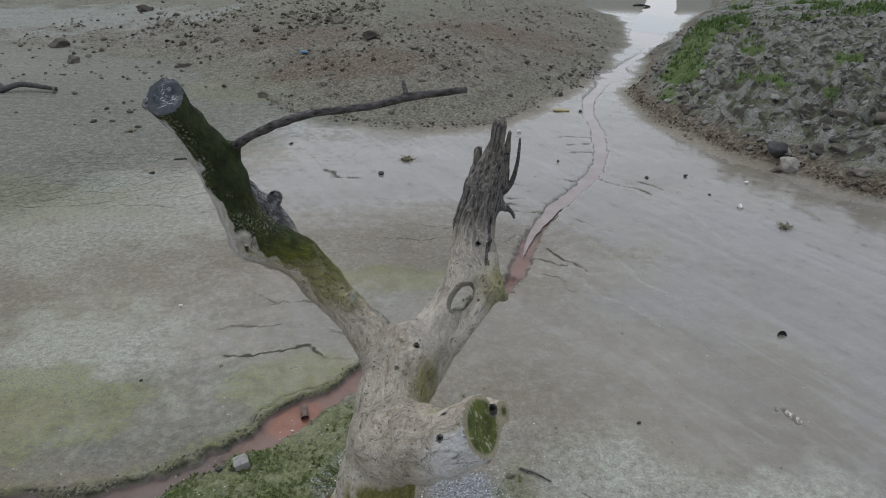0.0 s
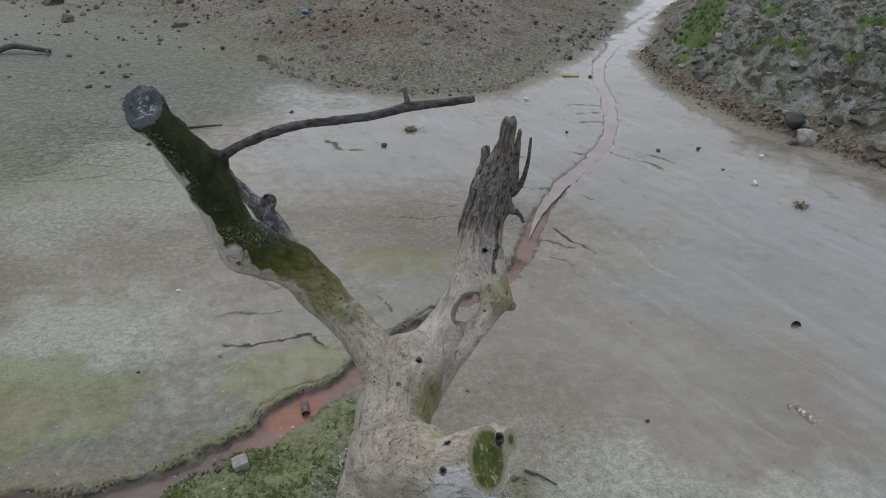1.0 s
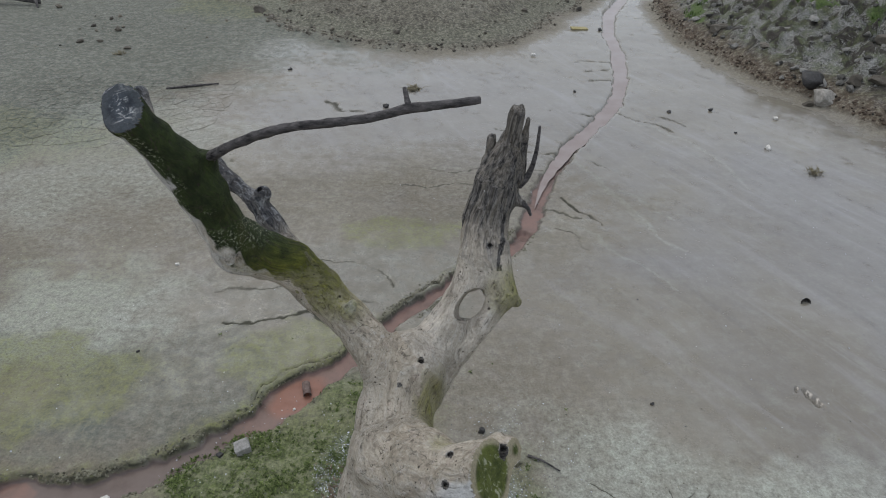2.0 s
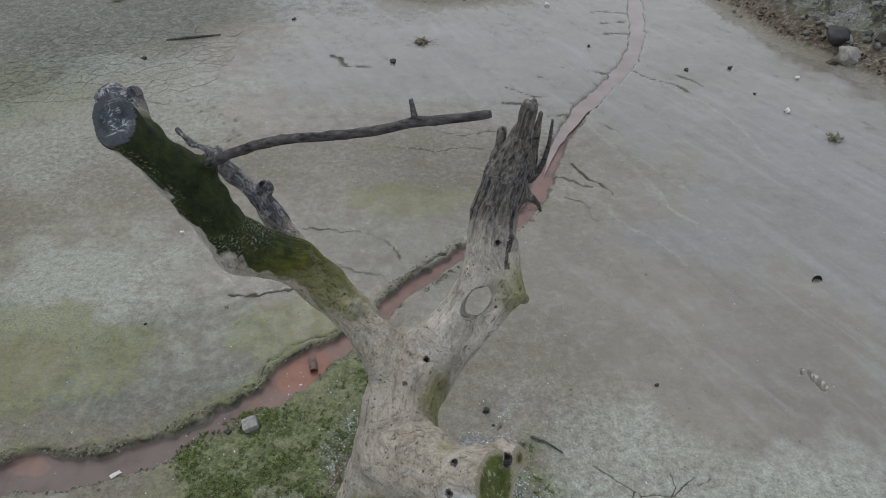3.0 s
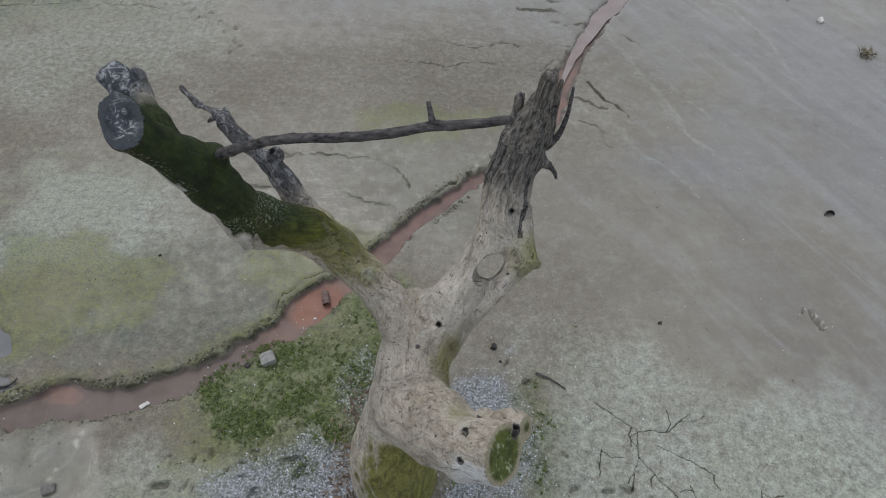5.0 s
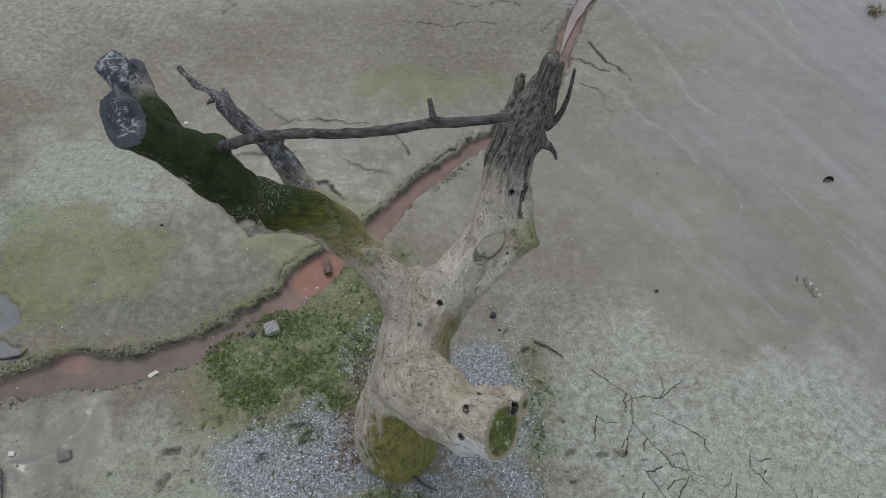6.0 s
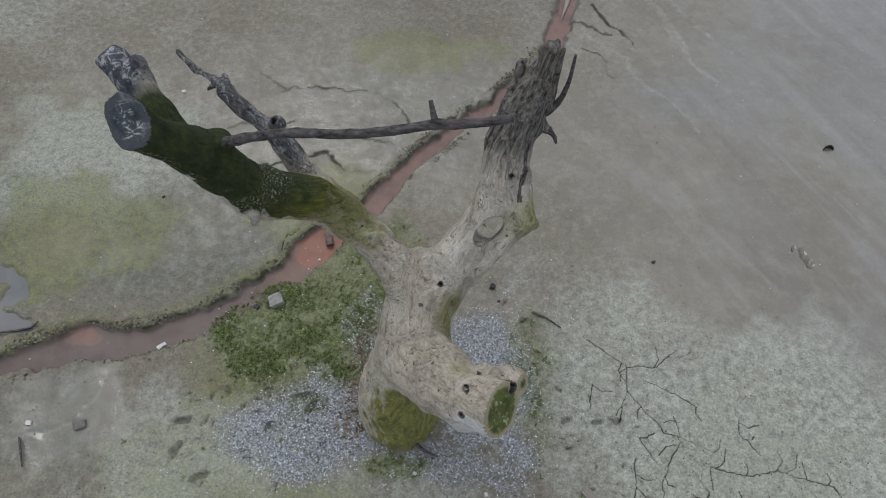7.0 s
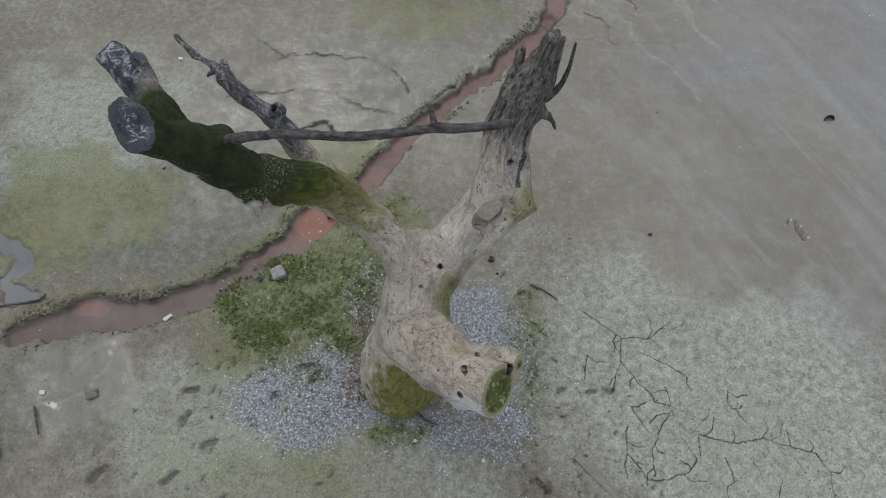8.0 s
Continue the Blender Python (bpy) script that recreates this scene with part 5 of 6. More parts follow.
scatter("shell_gravel", [OCTA], x, y, 0.004 + 0.0095 * rng.random(len(x)) ** 2, SHELL, "crushed white and grey shell gravel on damp mud", "gravel", 0.35, 0.9, z=z)
# bits of shell over the wider mud
x, y, z = sow(900, -7, 8, 2.8, 14, lambda x, y, m: 0.3 + 0 * x)
scatter("shell_bits", [OCTA], x, y, 0.006 + 0.012 * rng.random(len(x)) ** 3, SHELL, "scattered bits of pale shell on mud", "shells", 0.3, 0.9, z=z)
# moss and low weed
TUFTS = [clump(9, 0.8, 0.7, s, 1.3, 0.2) for s in range(31, 36)]
x, y, z = sow(70000, -4.2, 1.8, 3.6, 8.6, lambda x, y, m: (np.clip(m["moss"] - 0.4, 0, 1) * 1.6 * np.clip(0.35 + 1.1 * fbm(x, y, 2.4, 3, 303), 0, 1) + 0.0012) * (np.hypot(x + 0.68, y - 4.9) > 0.5))
scatter("moss_weed", TUFTS, x, y, 0.008 + 0.03 * rng.random(len(x)) ** 2, TUFT, "low dark green moss and weed on damp ground", "moss", 0.5, 0.6, z=z)
# crumbled turf along the low stream's edges, thickest on the north side
line = np.array(STREAM_LOW)
k = rng.integers(0, len(line) - 1, 15000)
u = rng.random(len(k))[:, None]
at = line[k] * (1 - u) + line[k + 1] * u
way = line[k + 1] - line[k]
way = way / np.linalg.norm(way, axis=1)[:, None]
off = np.where(rng.random(len(k)) < 0.78, 0.185 + np.abs(rng.normal(0, 0.055, len(k))), -0.2 - np.abs(rng.normal(0, 0.05, len(k))))
x, y = at[:, 0] - way[:, 1] * off, at[:, 1] + way[:, 0] * off
z, m = land(x, y)
keep = (m["red"] < 0.3) & (rng.random(len(x)) < np.clip(0.35 + 0.9 * fbm(x, y, 1.6, 3, 305), 0.03, 1))
x, y, z = x[keep], y[keep], z[keep]
scatter("stream_edge_crumbs", BITS, x, y, 0.005 + 0.022 * rng.random(len(x)) ** 3, CRUMB, "crumbled mossy mud along the edge of a stream", "mud crumbs", 0.3, z=z)
# crumbs and small debris on the damp ground round the tree
x, y, z = sow(55000, -6.5, 6.5, 2.8, 7.6, lambda x, y, m: np.clip(0.06 + 0.55 * fbm(x, y, 1.1, 3, 306), 0, 1) * (1 - m["wet"]) * (0.3 + 0.7 * step(6.5, 5.0, y)))
scatter("mud_crumbs", BITS, x, y, 0.004 + 0.011 * rng.random(len(x)) ** 2, CRUMB, "small crumbs of mud and weed on damp ground", "mud crumbs", 0.3, z=z)
# grass on the bank
GRASS = [clump(9, 1.0, 0.5, s, 0.6, 0.05) for s in range(41, 46)]
x, y, z = sow(36000, 9, 36, 16, 72, lambda x, y, m: m["grass"] * np.clip(30 / y, 0, 1) * 0.8)
scatter("bank_grass", GRASS, x, y, (0.08 + 0.22 * rng.random(len(x)) ** 2) * (1 + step(36, 50, y)), BLADE, "short green grass growing in patches on a bank", "grass", 0.5, 0.3, z=z)
# litter of bark by the trunk
CHIPS = [(np.array([(-1, -0.3, 0), (1, -0.25, 0.1), (0.9, 0.3, 0), (-0.9, 0.25, 0.12), (-1, -0.3, -0.15), (1, -0.25, -0.05), (0.9, 0.3, -0.15), (-0.9, 0.25, -0.03)]), np.array([(0, 1, 2, 3), (7, 6, 5, 4), (0, 4, 5, 1), (1, 5, 6, 2), (2, 6, 7, 3), (3, 7, 4, 0)]))]
x, y, z = sow(2400, -1.75, -0.9, 4.5, 6.2, lambda x, y, m: 0.4 * np.exp(-((x + 1.3) / 0.18) ** 2))
scatter("bark_litter", CHIPS, x, y, 0.015 + 0.03 * rng.random(len(x)) ** 2, varied_material("bark_litter", (0.07, 0.05, 0.035), (0.26, 0.2, 0.15)), "brown bark chips lying beside the trunk", "bark litter", 0.3, 0.8, z=z)


# ---- stones that stand out ----
def stone_object(x, y, size, mat, label, shape=0, group="stones on the shore", name="stone"):
    v, f = STONE_FORMS[shape % len(STONE_FORMS)]
    me = SHARED.setdefault((shape % len(STONE_FORMS), mat.name), None)
    if me is None:
        me = mesh_of(name, v, f, mat, name == "boulder")
        SHARED[(shape % len(STONE_FORMS), mat.name)] = me
    ob = new(name, me)
    s = size * 0.5
    ob.matrix_world = pose(x, y, ground_z(x, y) + s * 0.18, 8 * math.sin(x * 7), 8 * math.cos(y * 5), (x * 77 + y * 31) % 360) @ Matrix.Diagonal((s, s, s * 0.85, 1))
    return tagged(ob, label, "stone", group)


STONE_FORMS = [pebble(3, s, 0.5) for s in (51, 52, 53, 54, 55, 56)]
SHARED = {}
ON_SLOPE = [(-4.7, 36.3, 1.08), (-7.5, 41.0, 1.08), (-2.1, 33.7, 0.56), (-2.8, 30.9, 0.46), (-0.5, 30.3, 0.51), (-1.4, 27.9, 0.52), (-1.1, 32.1, 0.36), (0.9, 35.6, 0.4), (3.9, 36.7, 0.41), (1.3, 32.9, 0.49), (2.2, 31.9, 0.53), (2.6, 28.4, 0.32), (-2.4, 24.7, 0.3), (-5.8, 28.3, 0.49), (-5.8, 29.9, 0.51), (-3.8, 27.2, 0.26), (-3.2, 27.2, 0.26), (-1.6, 45.3, 0.42), (6.9, 53.6, 0.6), (-25.6, 53.3, 1.53), (-23.7, 52.0, 0.53), (-21.8, 50.6, 0.72)]
ON_SLOPE_FAR = [(-25.2, 40.5, 1.24), (-21.5, 35.5, 0.93), (-23.2, 42.2, 0.45), (-15.2, 34.7, 0.64), (-14.8, 34.7, 0.63), (-11.7, 45.0, 0.77), (-12.5, 40.6, 0.63), (-8.5, 27.9, 0.55), (-7.7, 26.8, 0.31), (-14.5, 39.4, 0.78), (-13.7, 23.2, 0.3), (-11.7, 22.6, 0.29)]
ON_BANK = [(13.0, 20.8, 0.7), (12.2, 19.2, 0.64), (11.7, 19.5, 0.51), (12.2, 17.8, 0.49), (11.9, 17.9, 0.37), (9.4, 24.9, 0.6), (10.2, 22.5, 0.32), (10.9, 34.4, 0.4), (10.5, 19.3, 0.34), (14.0, 20.3, 0.69), (12.7, 27.8, 0.68), (13.7, 27.5, 0.6), (9.6, 24.9, 0.35), (9.3, 25.4, 0.35)]
for k, (x, y, s) in enumerate(ON_SLOPE + ON_SLOPE_FAR):
    if s > 0.9:
        stone_object(x, y, s, STONE, "large rough grey-brown rock lying on a bare slope", k)
    else:
        stone_object(x, y, s, STONE, "rough grey-brown stone lying on a bare slope", k)
for k, (x, y, s) in enumerate(ON_BANK):
    stone_object(x, y, s, STONE, "rough grey stone lying among clods on the bank", k + 2, "stones on the bank")
stone_object(10.92, 19.35, 0.95, PALE_STONE, "smooth pale boulder at the edge of the mud", 1, "stones on the bank", "boulder")
stone_object(10.9, 20.15, 1.0, DARK_STONE, "dark boulder with weed behind a pale one", 3, "stones on the bank", "boulder")


stone_object(-5.98, 3.62, 0.42, varied_material("mossy_stone", (0.06, 0.06, 0.035), (0.13, 0.125, 0.075), 0.9, False), "brown mossy stone in wet mud", 2, "", "stone")


# ---- small things on the mud ----
def empty_thing(name, x, y, label, category, dz=0.0, group=""):
    ob = tagged(new(name), label, category, group)
    ob.location = (x, y, ground_z(x, y) + dz)
    bpy.context.view_layer.update()
    return ob


def rough_box(w, d, h, seed, cut_=0.02, jag=0.012):
    bm = bmesh.new()
    bmesh.ops.create_cube(bm, size=1)
    bmesh.ops.scale(bm, vec=(w, d, h), verts=bm.verts)
    bmesh.ops.bevel(bm, geom=bm.edges[:], offset=cut_, segments=2, affect="EDGES", profile=0.6)
    bmesh.ops.subdivide_edges(bm, edges=[e for e in bm.edges if e.calc_length() > min(w, d, h) * 0.5], cuts=3, use_grid_fill=True)
    for v in bm.verts:
        v.co += noise.noise_vector(v.co * 14 + Vector((seed, 0, 0))) * jag
    return bm


CONCRETE = plain_material("old_concrete", (0.2, 0.195, 0.18), (0.36, 0.35, 0.33), 18)
RUSTY = plain_material("rusty_tin", (0.09, 0.055, 0.045), (0.20, 0.15, 0.13), 16, 0.6)
INSIDE = plain_material("near_black", (0.012, 0.011, 0.01), (0.03, 0.027, 0.025), 14, 0.4)
BONE = plain_material("white_shard", (0.5, 0.48, 0.43), (0.72, 0.70, 0.66), 20, 0.5)
PLANK = plain_material("old_plank", (0.17, 0.155, 0.13), (0.28, 0.255, 0.22), 8, 0.9, 0.6, 0.01, (1, 8, 1))
YELLOW = plain_material("yellow_board", (0.30, 0.25, 0.12), (0.42, 0.37, 0.2), 6)
BLUE = plain_material("blue_plastic", (0.10, 0.19, 0.28), (0.16, 0.28, 0.38), 8, 0.5)
WEED = plain_material("dry_weed", (0.085, 0.075, 0.045), (0.20, 0.175, 0.11), 20)


def place(ob, x, y, dz, rx=0, ry=0, rz=0):
    ob.matrix_world = pose(x, y, ground_z(x, y) + dz, rx, ry, rz)
    return ob


block = part("concrete_block", rough_box(0.19, 0.17, 0.12, 1, 0.012, 0.008), CONCRETE)
tagged(place(block, -2.6, 6.37, 0.045, 4, -6, 28), "broken grey concrete block on mossy ground", "block")
lump = part("stone", rough_box(0.08, 0.07, 0.05, 2, 0.012, 0.012), DARK_STONE)
tagged(place(lump, -2.86, 6.25, 0.015, 0, 9, 60), "small dark stone beside a concrete block", "stone")


def tin(x, y, rz):
    """An open tin lying on its side."""
    thing = empty_thing("tin_can", x, y, "rusty open tin can lying in red stream mud", "can")
    bm = bmesh.new()
    sides, prof = 20, [(0.0, -0.11), (0.05, -0.11), (0.058, -0.10), (0.058, 0.0), (0.060, 0.005), (0.058, 0.01), (0.058, 0.105), (0.061, 0.11), (0.054, 0.11), (0.052, 0.10), (0.052, -0.095), (0.0, -0.097)]
    rings = [[bm.verts.new((r * math.cos(2 * math.pi * k / sides), r * math.sin(2 * math.pi * k / sides), h)) for k in range(sides)] for r, h in prof]
    for a, b in zip(rings[:-1], rings[1:]):
        for k in range(sides):
            bm.faces.new((a[k], a[(k + 1) % sides], b[(k + 1) % sides], b[k]))
    bmesh.ops.remove_doubles(bm, verts=bm.verts, dist=0.0004)
    bmesh.ops.recalc_face_normals(bm, faces=bm.faces)
    body = part("body", bm, RUSTY, thing)
    body.matrix_world = pose(x, y, ground_z(x, y) + 0.05, 98, 0, rz)
    # near-black disc set inside the can, behind its open end
    bm = bmesh.new()
    bmesh.ops.create_circle(bm, cap_ends=True, segments=20, radius=0.05)
    fill = part("mud_filling", bm, INSIDE, thing, "dark mud inside the can", False)
    fill.matrix_world = pose(x, y, ground_z(x, y) + 0.05, 98, 0, rz) @ pose(0, 0, 0.02)
    return thing


tin(-2.03, 7.52, 18)

shard = part("white_shard", rough_box(0.13, 0.05, 0.03, 5, 0.01, 0.016), BONE)
tagged(place(shard, -4.07, 5.6, 0.03, 10, 14, 55), "white broken shard at the edge of the stream", "shard")
for k, (x, y, s) in enumerate([(-5.5, 4.44, 0.07), (1.81, 4.06, 0.06), (0.51, 3.95, 0.05), (-0.4, 4.14, 0.05), (-5.03, 10.29, 0.07), (9.11, 18.25, 0.12), (8.1, 16.23, 0.14), (2.6, 23.3, 0.16), (-2.13, 7.17, 0.04)]):
    bit = part("pale_pebble", rough_box(s, s * 0.8, s * 0.6, 20 + k, s * 0.15, s * 0.2), BONE)
    tagged(place(bit, x, y, s * 0.2, 5, 8, k * 50), "small pale pebble on the mud", "pebble", "pale pebbles")
for k, (x, y, s) in enumerate([(2.98, 7.45, 0.075), (-4.74, 8.04, 0.06), (0.53, 6.85, 0.14), (6.13, 18.46, 0.14), (7.4, 18.73, 0.15), (7.59, 17.18, 0.1), (-5.57, 21.04, 0.15), (-2.07, 18.13, 0.22), (0.62, 6.62, 0.06), (-8.9, 17.6, 0.2), (3.6, 19.9, 0.12), (5.6, 27.0, 0.2)]):
    bit = part("dark_lump", rough_box(s * 0.75, s * 0.55, s * 0.4, 40 + k, s * 0.18, s * 0.25), DARK_STONE)
    tagged(place(bit, x, y, s * 0.15, 4, 7, k * 37), "small dark lump lying on the mud", "mud lump", "dark lumps on the mud")


mound = part("mud_lump", rough_box(0.15, 0.13, 0.08, 77, 0.03, 0.02), plain_material("drying_mud", (0.13, 0.12, 0.11), (0.22, 0.205, 0.19), 14))
tagged(place(mound, -4.82, 4.46, 0.02, 3, 5, 20), "rounded lump of grey mud at the end of a drag mark", "mud lump")


def sunk_bowl(x, y):
    """A dark bowl half sunk on its edge in the mud."""
    thing = empty_thing("sunken_bowl", x, y, "dark rim of a bowl half sunk in mud", "bowl")
    bm = bmesh.new()
    sides = 18
    prof = [(0.001, -0.07), (0.05, -0.06), (0.08, -0.03), (0.09, 0.0), (0.082, 0.0), (0.07, -0.028), (0.045, -0.052), (0.001, -0.06)]
    rings = [[bm.verts.new((r * math.cos(2 * math.pi * k / sides), r * math.sin(2 * math.pi * k / sides), h)) for k in range(sides)] for r, h in prof]
    for a, b in zip(rings[:-1], rings[1:]):
        for k in range(sides):
            bm.faces.new((a[k], a[(k + 1) % sides], b[(k + 1) % sides], b[k]))
    bmesh.ops.recalc_face_normals(bm, faces=bm.faces)
    body = part("body", bm, INSIDE, thing)
    body.matrix_world = pose(x, y, ground_z(x, y) + 0.015, 62, 0, 8)
    return thing


sunk_bowl(6.26, 9.9)

yellow = part("board", rough_box(0.68, 0.3, 0.05, 7, 0.01, 0.01), YELLOW)
tagged(place(yellow, 4.75, 26.95, 0.03, 2, 3, 15), "faded yellow board lying on wet mud", "board")
board = part("plank", rough_box(0.72, 0.11, 0.05, 8, 0.008, 0.008), PLANK)
tagged(place(board, 2.0, 3.86, 0.0, 2, 3, -42), "old grey plank half buried in mud", "plank")
rag = part("plastic_scrap", rough_box(0.35, 0.3, 0.12, 9, 0.03, 0.08), BLUE)
tagged(place(rag, -7.9, 33.6, 0.08, 5, 5, 30), "crumpled pale blue plastic scrap on the slope", "scrap")


def stick(points, radii, label, mat=TWIG, seed=1, name="stick", group="sticks on the mud"):
    pts = [(x, y, ground_z(x, y) + dz) for x, y, dz in points]
    x0, y0, z0 = pts[0]
    ob = part(name, sweep(bmesh.new(), [(x - x0, y - y0, z - z0) for x, y, z in pts], radii, 8, 0.15, seed), mat)
    ob.location = (x0, y0, z0)
    return tagged(ob, label, "stick", group)


stick([(1.12, 6.47, 0.02), (1.3, 6.40, 0.03), (1.52, 6.26, 0.02)], [0.018, 0.014, 0.007], "short thin stick on gravelly mud", TWIG, 11)
stick([(-5.55, 4.25, 0.02), (-5.45, 4.1, 0.05), (-5.36, 3.9, 0.03)], [0.012, 0.016, 0.01], "short dark stick standing in wet mud", TWIG, 12)
stick([(-6.75, 5.5, 0.03), (-6.35, 5.62, 0.05), (-6.0, 5.72, 0.06), (-5.85, 5.80, 0.07)], [0.012, 0.016, 0.018, 0.012], "thin branch lying across a small puddle", TWIG, 13)
stick([(1.2, 3.78, 0.02), (1.28, 3.69, 0.06), (1.38, 3.62, 0.02)], [0.02, 0.03, 0.015], "short knotty piece of wood in the mud", TWIG, 14)
stick([(-0.45, 4.55, 0.03), (-0.3, 4.42, 0.05), (-0.12, 4.36, 0.02)], [0.02, 0.022, 0.012], "dark stick lying at the foot of the trunk", TWIG, 15)
stick([(-23.0, 28.9, 0.3), (-20.8, 28.2, 0.25), (-20.3, 27.6, 0.12), (-19.6, 28.1, 0.3), (-18.6, 28.0, 0.22), (-18.0, 28.1, 0.12)], [0.16, 0.14, 0.13, 0.12, 0.11, 0.09], "long grey driftwood branch lying on the shore", TWIG, 16, "driftwood_branch", "driftwood")
stick([(-18.1, 28.0, 0.2), (-17.95, 27.75, 0.1), (-17.85, 27.6, 0.0)], [0.07, 0.05, 0.03], "broken end of driftwood on the shore", TWIG, 17, "driftwood_branch", "driftwood")
stick([(-8.8, 18.9, 0.03), (-8.0, 19.2, 0.05), (-7.4, 19.5, 0.03)], [0.03, 0.035, 0.02], "thin stick on cracked mud", TWIG, 18)
stick([(23.0, 86.0, 0.1), (24.0, 86.4, 0.16), (25.3, 86.2, 0.1)], [0.10, 0.18, 0.08], "dark snag lying in the far pool", DARK_STONE, 19, "snag", "driftwood")


def weed_heap(x, y, size, seed):
    """A small heap of stranded dry weed."""
    thing = empty_thing("weed_heap", x, y, "small heap of dry stranded weed on the mud", "weed")
    v, f = clump(60, 0.22, 0.6, seed, 2.6, 0.05)
    me = mesh_of("stems", v * size + (x, y, ground_z(x, y)), f, WEED)
    ob = new("stems", me)
    ob.parent = thing
    ob.matrix_parent_inverse = thing.matrix_world.inverted()
    return thing


weed_heap(-1.41, 19.64, 0.42, 61)
weed_heap(8.72, 14.97, 0.3, 62)
weed_heap(-11.7, 22.0, 0.3, 63)


# ---- standing water ----
def water_material(name, dark, light):
    mat, t, bsdf = material(name, 0.04, 0.5)
    col = blend(t, ramp(t, noise_of(t, 1.2, 4), 0.35, 0.65), dark, light)
    t.links.new(col, bsdf.inputs["Base Color"])
    bumped(t, bsdf, noise_of(t, 7.0, 3), 0.05, 0.01)
    return mat


WATER = water_material("shallow_water", (0.13, 0.135, 0.135), (0.19, 0.19, 0.185))
MUDDY = water_material("muddy_water", (0.225, 0.172, 0.152), (0.285, 0.24, 0.222))


def pool(name, cx, cy, rx, ry, z, label, seed):
    bm = bmesh.new()
    mid = bm.verts.new((0, 0, 0))
    ring = []
    for k in range(40):
        a = 2 * math.pi * k / 40
        w = 1 + 0.18 * noise.noise(Vector((math.cos(a) * 1.5, math.sin(a) * 1.5, seed)))
        ring.append(bm.verts.new((rx * w * math.cos(a), ry * w * math.sin(a), 0)))
    for k in range(40):
        bm.faces.new((mid, ring[k], ring[(k + 1) % 40]))
    ob = part(name, bm, WATER)
    ob.location = (cx, cy, z)
    return tagged(ob, label, "water", kind="structure")


def stream_water():
    """A shallow ribbon of water down the middle of the upper stream."""
    line = [Vector((x, y, 0)) for x, y in STREAM_HIGH]
    pts = []
    for i in range(len(line) - 1):
        p0, p1, p2, p3 = line[max(i - 1, 0)], line[i], line[i + 1], line[min(i + 2, len(line) - 1)]
        for k in range(16):
            u = k / 16
            pts.append(0.5 * ((2 * p1) + (p2 - p0) * u + (2 * p0 - 5 * p1 + 4 * p2 - p3) * u * u + (3 * p1 - p0 - 3 * p2 + p3) * u ** 3))
    bm = bmesh.new()
    rows = []
    for i, p in enumerate(pts):
        if i < 16:
            continue
        way = (pts[min(i + 1, len(pts) - 1)] - pts[max(i - 1, 0)]).normalized()
        side = Vector((-way.y, way.x, 0))
        w = (0.34 + 0.008 * max(p.y - 12, 0) + 1.9 * math.exp(-((p.y - 36) / 2.2) ** 2) + 1.2 * max(0, min(1, (p.y - 42) / 8))) * min(1, max(i - 16, 0) / 60)
        edge = [1 + 0.45 * noise.noise(Vector((p.x * 2.3, p.y * 2.3, s))) for s in (3, 9)]
        rows.append([bm.verts.new(p + side * w * s + Vector((0, 0, -0.066))) for s in (-edge[0], -0.4, 0.4, edge[1])])
    for a, b in zip(rows[:-1], rows[1:]):
        for k in range(3):
            bm.faces.new((a[k], a[k + 1], b[k + 1], b[k]))
    bmesh.ops.recalc_face_normals(bm, faces=bm.faces)
    ob = part("water_stream", bm, MUDDY)
    return tagged(ob, "shallow muddy water running down a narrow bed", "water", kind="structure")


stream_water()
pool("water_puddle", -6.65, 6.2, 1.0, 0.75, -0.046, "shallow puddle reflecting a grey sky", 1)
pool("water_far", 19.5, 66.0, 4.5, 10.5, -0.062, "wide far pool reflecting the pale sky", 5)


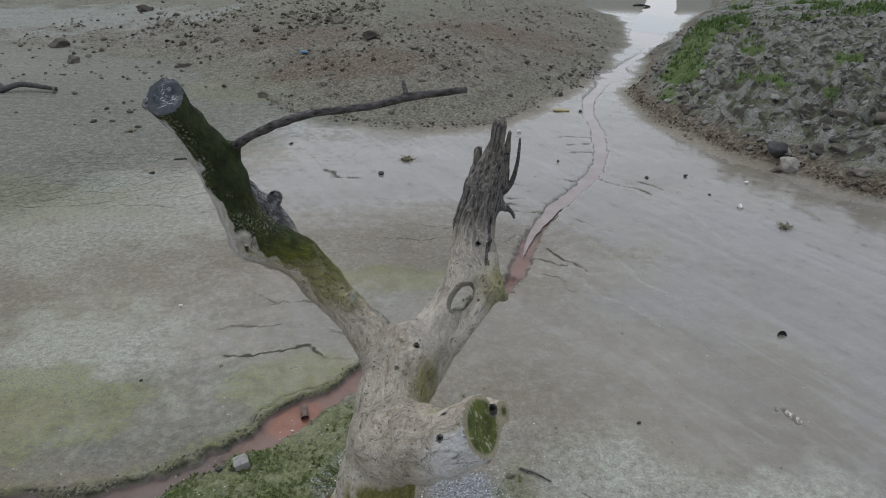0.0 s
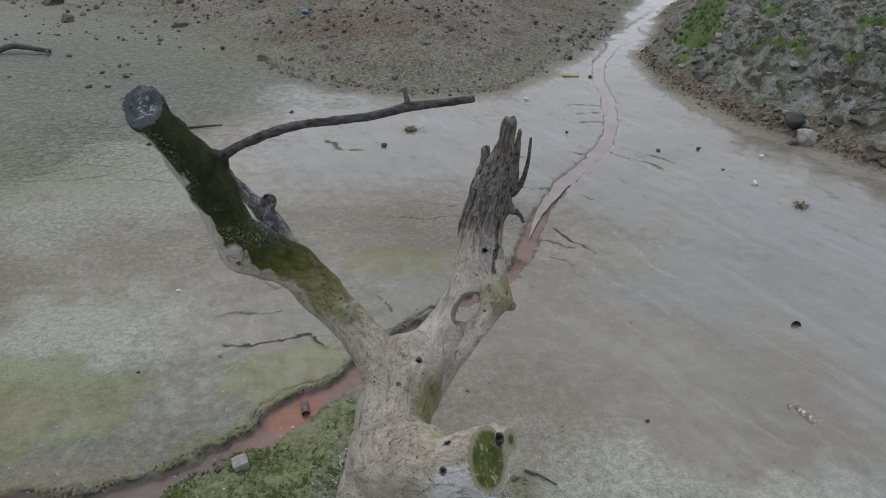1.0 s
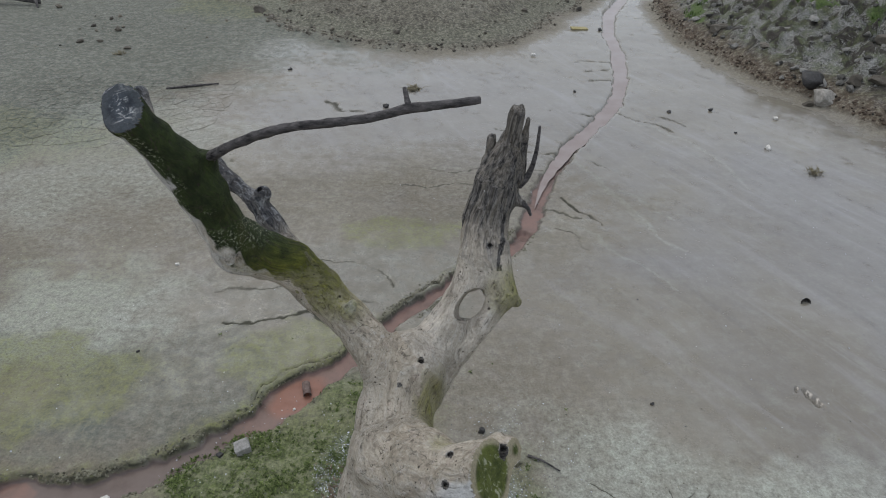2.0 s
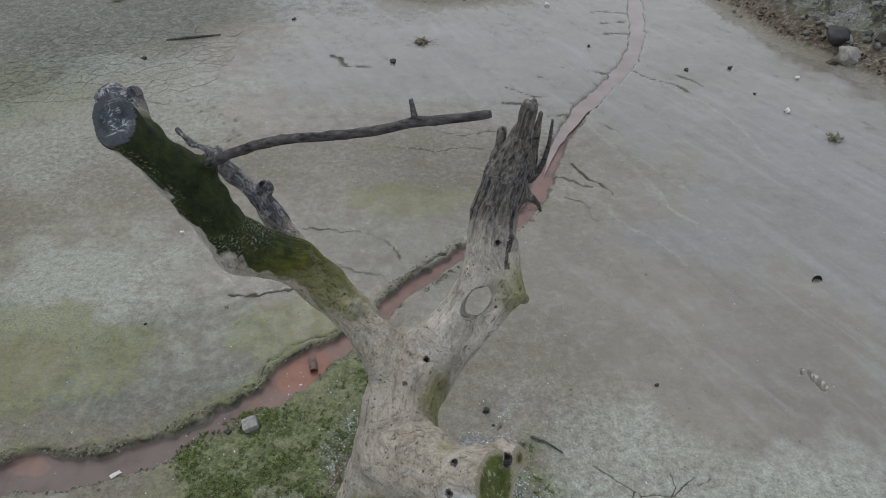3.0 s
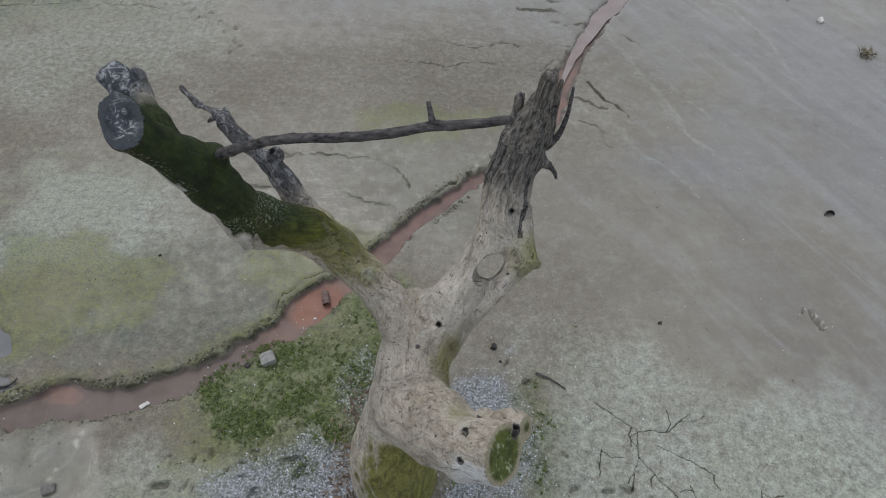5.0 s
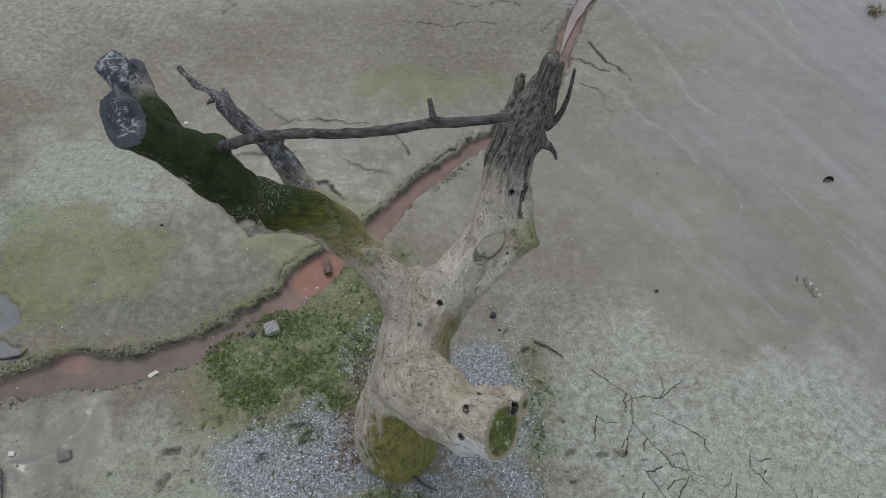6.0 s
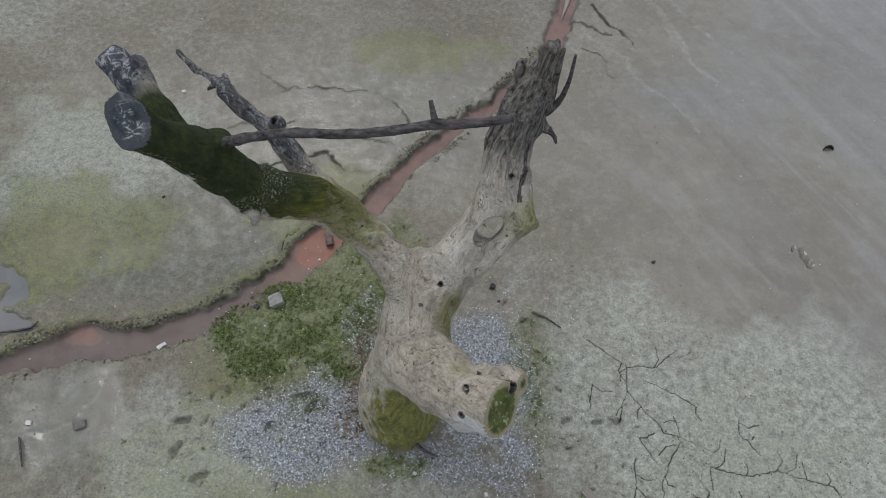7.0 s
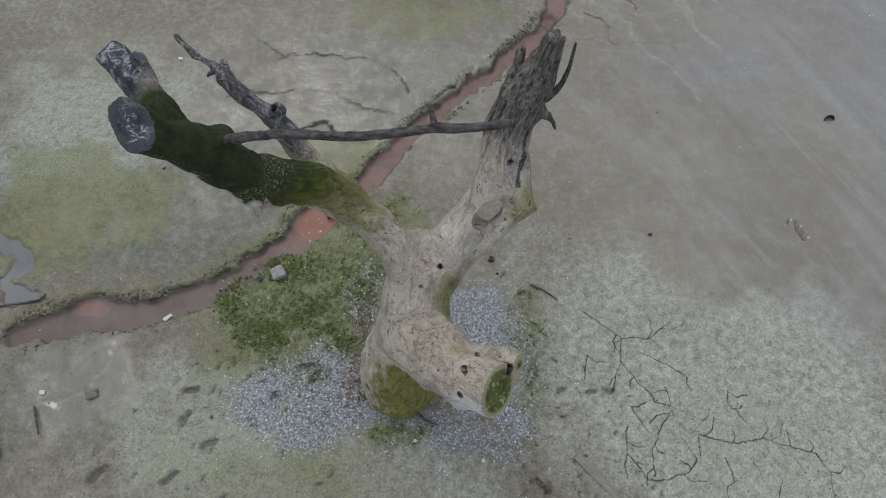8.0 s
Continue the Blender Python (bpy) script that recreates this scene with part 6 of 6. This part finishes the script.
# ---- flakes of dried mud ----
def flakes():
    """Dried plates of mud between open cracks, on the lake bed."""
    r = np.random.default_rng(90)
    pts = []
    for i in range(19):
        for j in range(17):
            pts.append((-13.0 + 0.37 * (i + 0.5 * (j % 2)) + 0.19 * r.normal(), 14.6 + 0.34 * j + 0.17 * r.normal()))
    pts = np.array(pts)
    cracked = land(pts[:, 0], pts[:, 1])[1]["cracked"]
    plates = []
    for k, (cx, cy) in enumerate(pts):
        if not (-12.6 < cx < -6.6 and 14.9 < cy < 19.8) or cracked[k] < 0.35 or len(plates) >= 300:
            continue
        poly = [(cx + 0.6 * math.cos(a), cy + 0.6 * math.sin(a)) for a in np.linspace(0, 2 * math.pi, 13)[:-1]]
        near = pts[(np.hypot(pts[:, 0] - cx, pts[:, 1] - cy) < 1.1) & (np.arange(len(pts)) != k)]
        for nx, ny in near:
            mx, my, dx, dy = (cx + nx) / 2, (cy + ny) / 2, nx - cx, ny - cy
            out = []
            for (ax, ay), (bx, by) in zip(poly, poly[1:] + poly[:1]):
                da, db = (ax - mx) * dx + (ay - my) * dy, (bx - mx) * dx + (by - my) * dy
                if da <= 0:
                    out.append((ax, ay))
                if (da < 0) != (db < 0):
                    u = da / (da - db)
                    out.append((ax + (bx - ax) * u, ay + (by - ay) * u))
            poly = out
            if not poly:
                break
        if len(poly) < 3:
            continue
        n = len(poly)
        p = np.array(poly)
        mid = p.mean(0)
        jag = 1 + 0.03 * r.normal(size=n)
        outer = mid + (p - mid) * (0.955 * jag)[:, None]
        inner = mid + (p - mid) * (0.87 * jag)[:, None]
        xy = np.concatenate([outer, outer, inner, mid[None]])
        lift = 0.008 + 0.008 * r.random()
        rise = np.concatenate([np.full(n, -0.03), np.full(n, lift * 0.6), np.full(n, lift), [lift * 0.7]])
        faces = []
        for a in range(n):
            b = (a + 1) % n
            faces += [(a, b, n + b), (a, n + b, n + a), (n + a, n + b, 2 * n + b), (n + a, 2 * n + b, 2 * n + a), (2 * n + a, 2 * n + b, 3 * n)]
        plates.append((xy, rise, faces))
    z, masks = land(*np.concatenate([xy for xy, _, _ in plates]).T)
    first = 0
    for xy, rise, faces in plates:
        here = slice(first, first + len(xy))
        first += len(xy)
        me = mesh_of("mud_flake", np.c_[xy, z[here] + rise], faces, MUD, False)
        for name, values in masks.items():
            put_mask(me, name, values[here] * (0.0 if name in ("cracked", "crack") else 1.0))
        ob = new("mud_flake", me)
        ob.parent = ground


flakes()
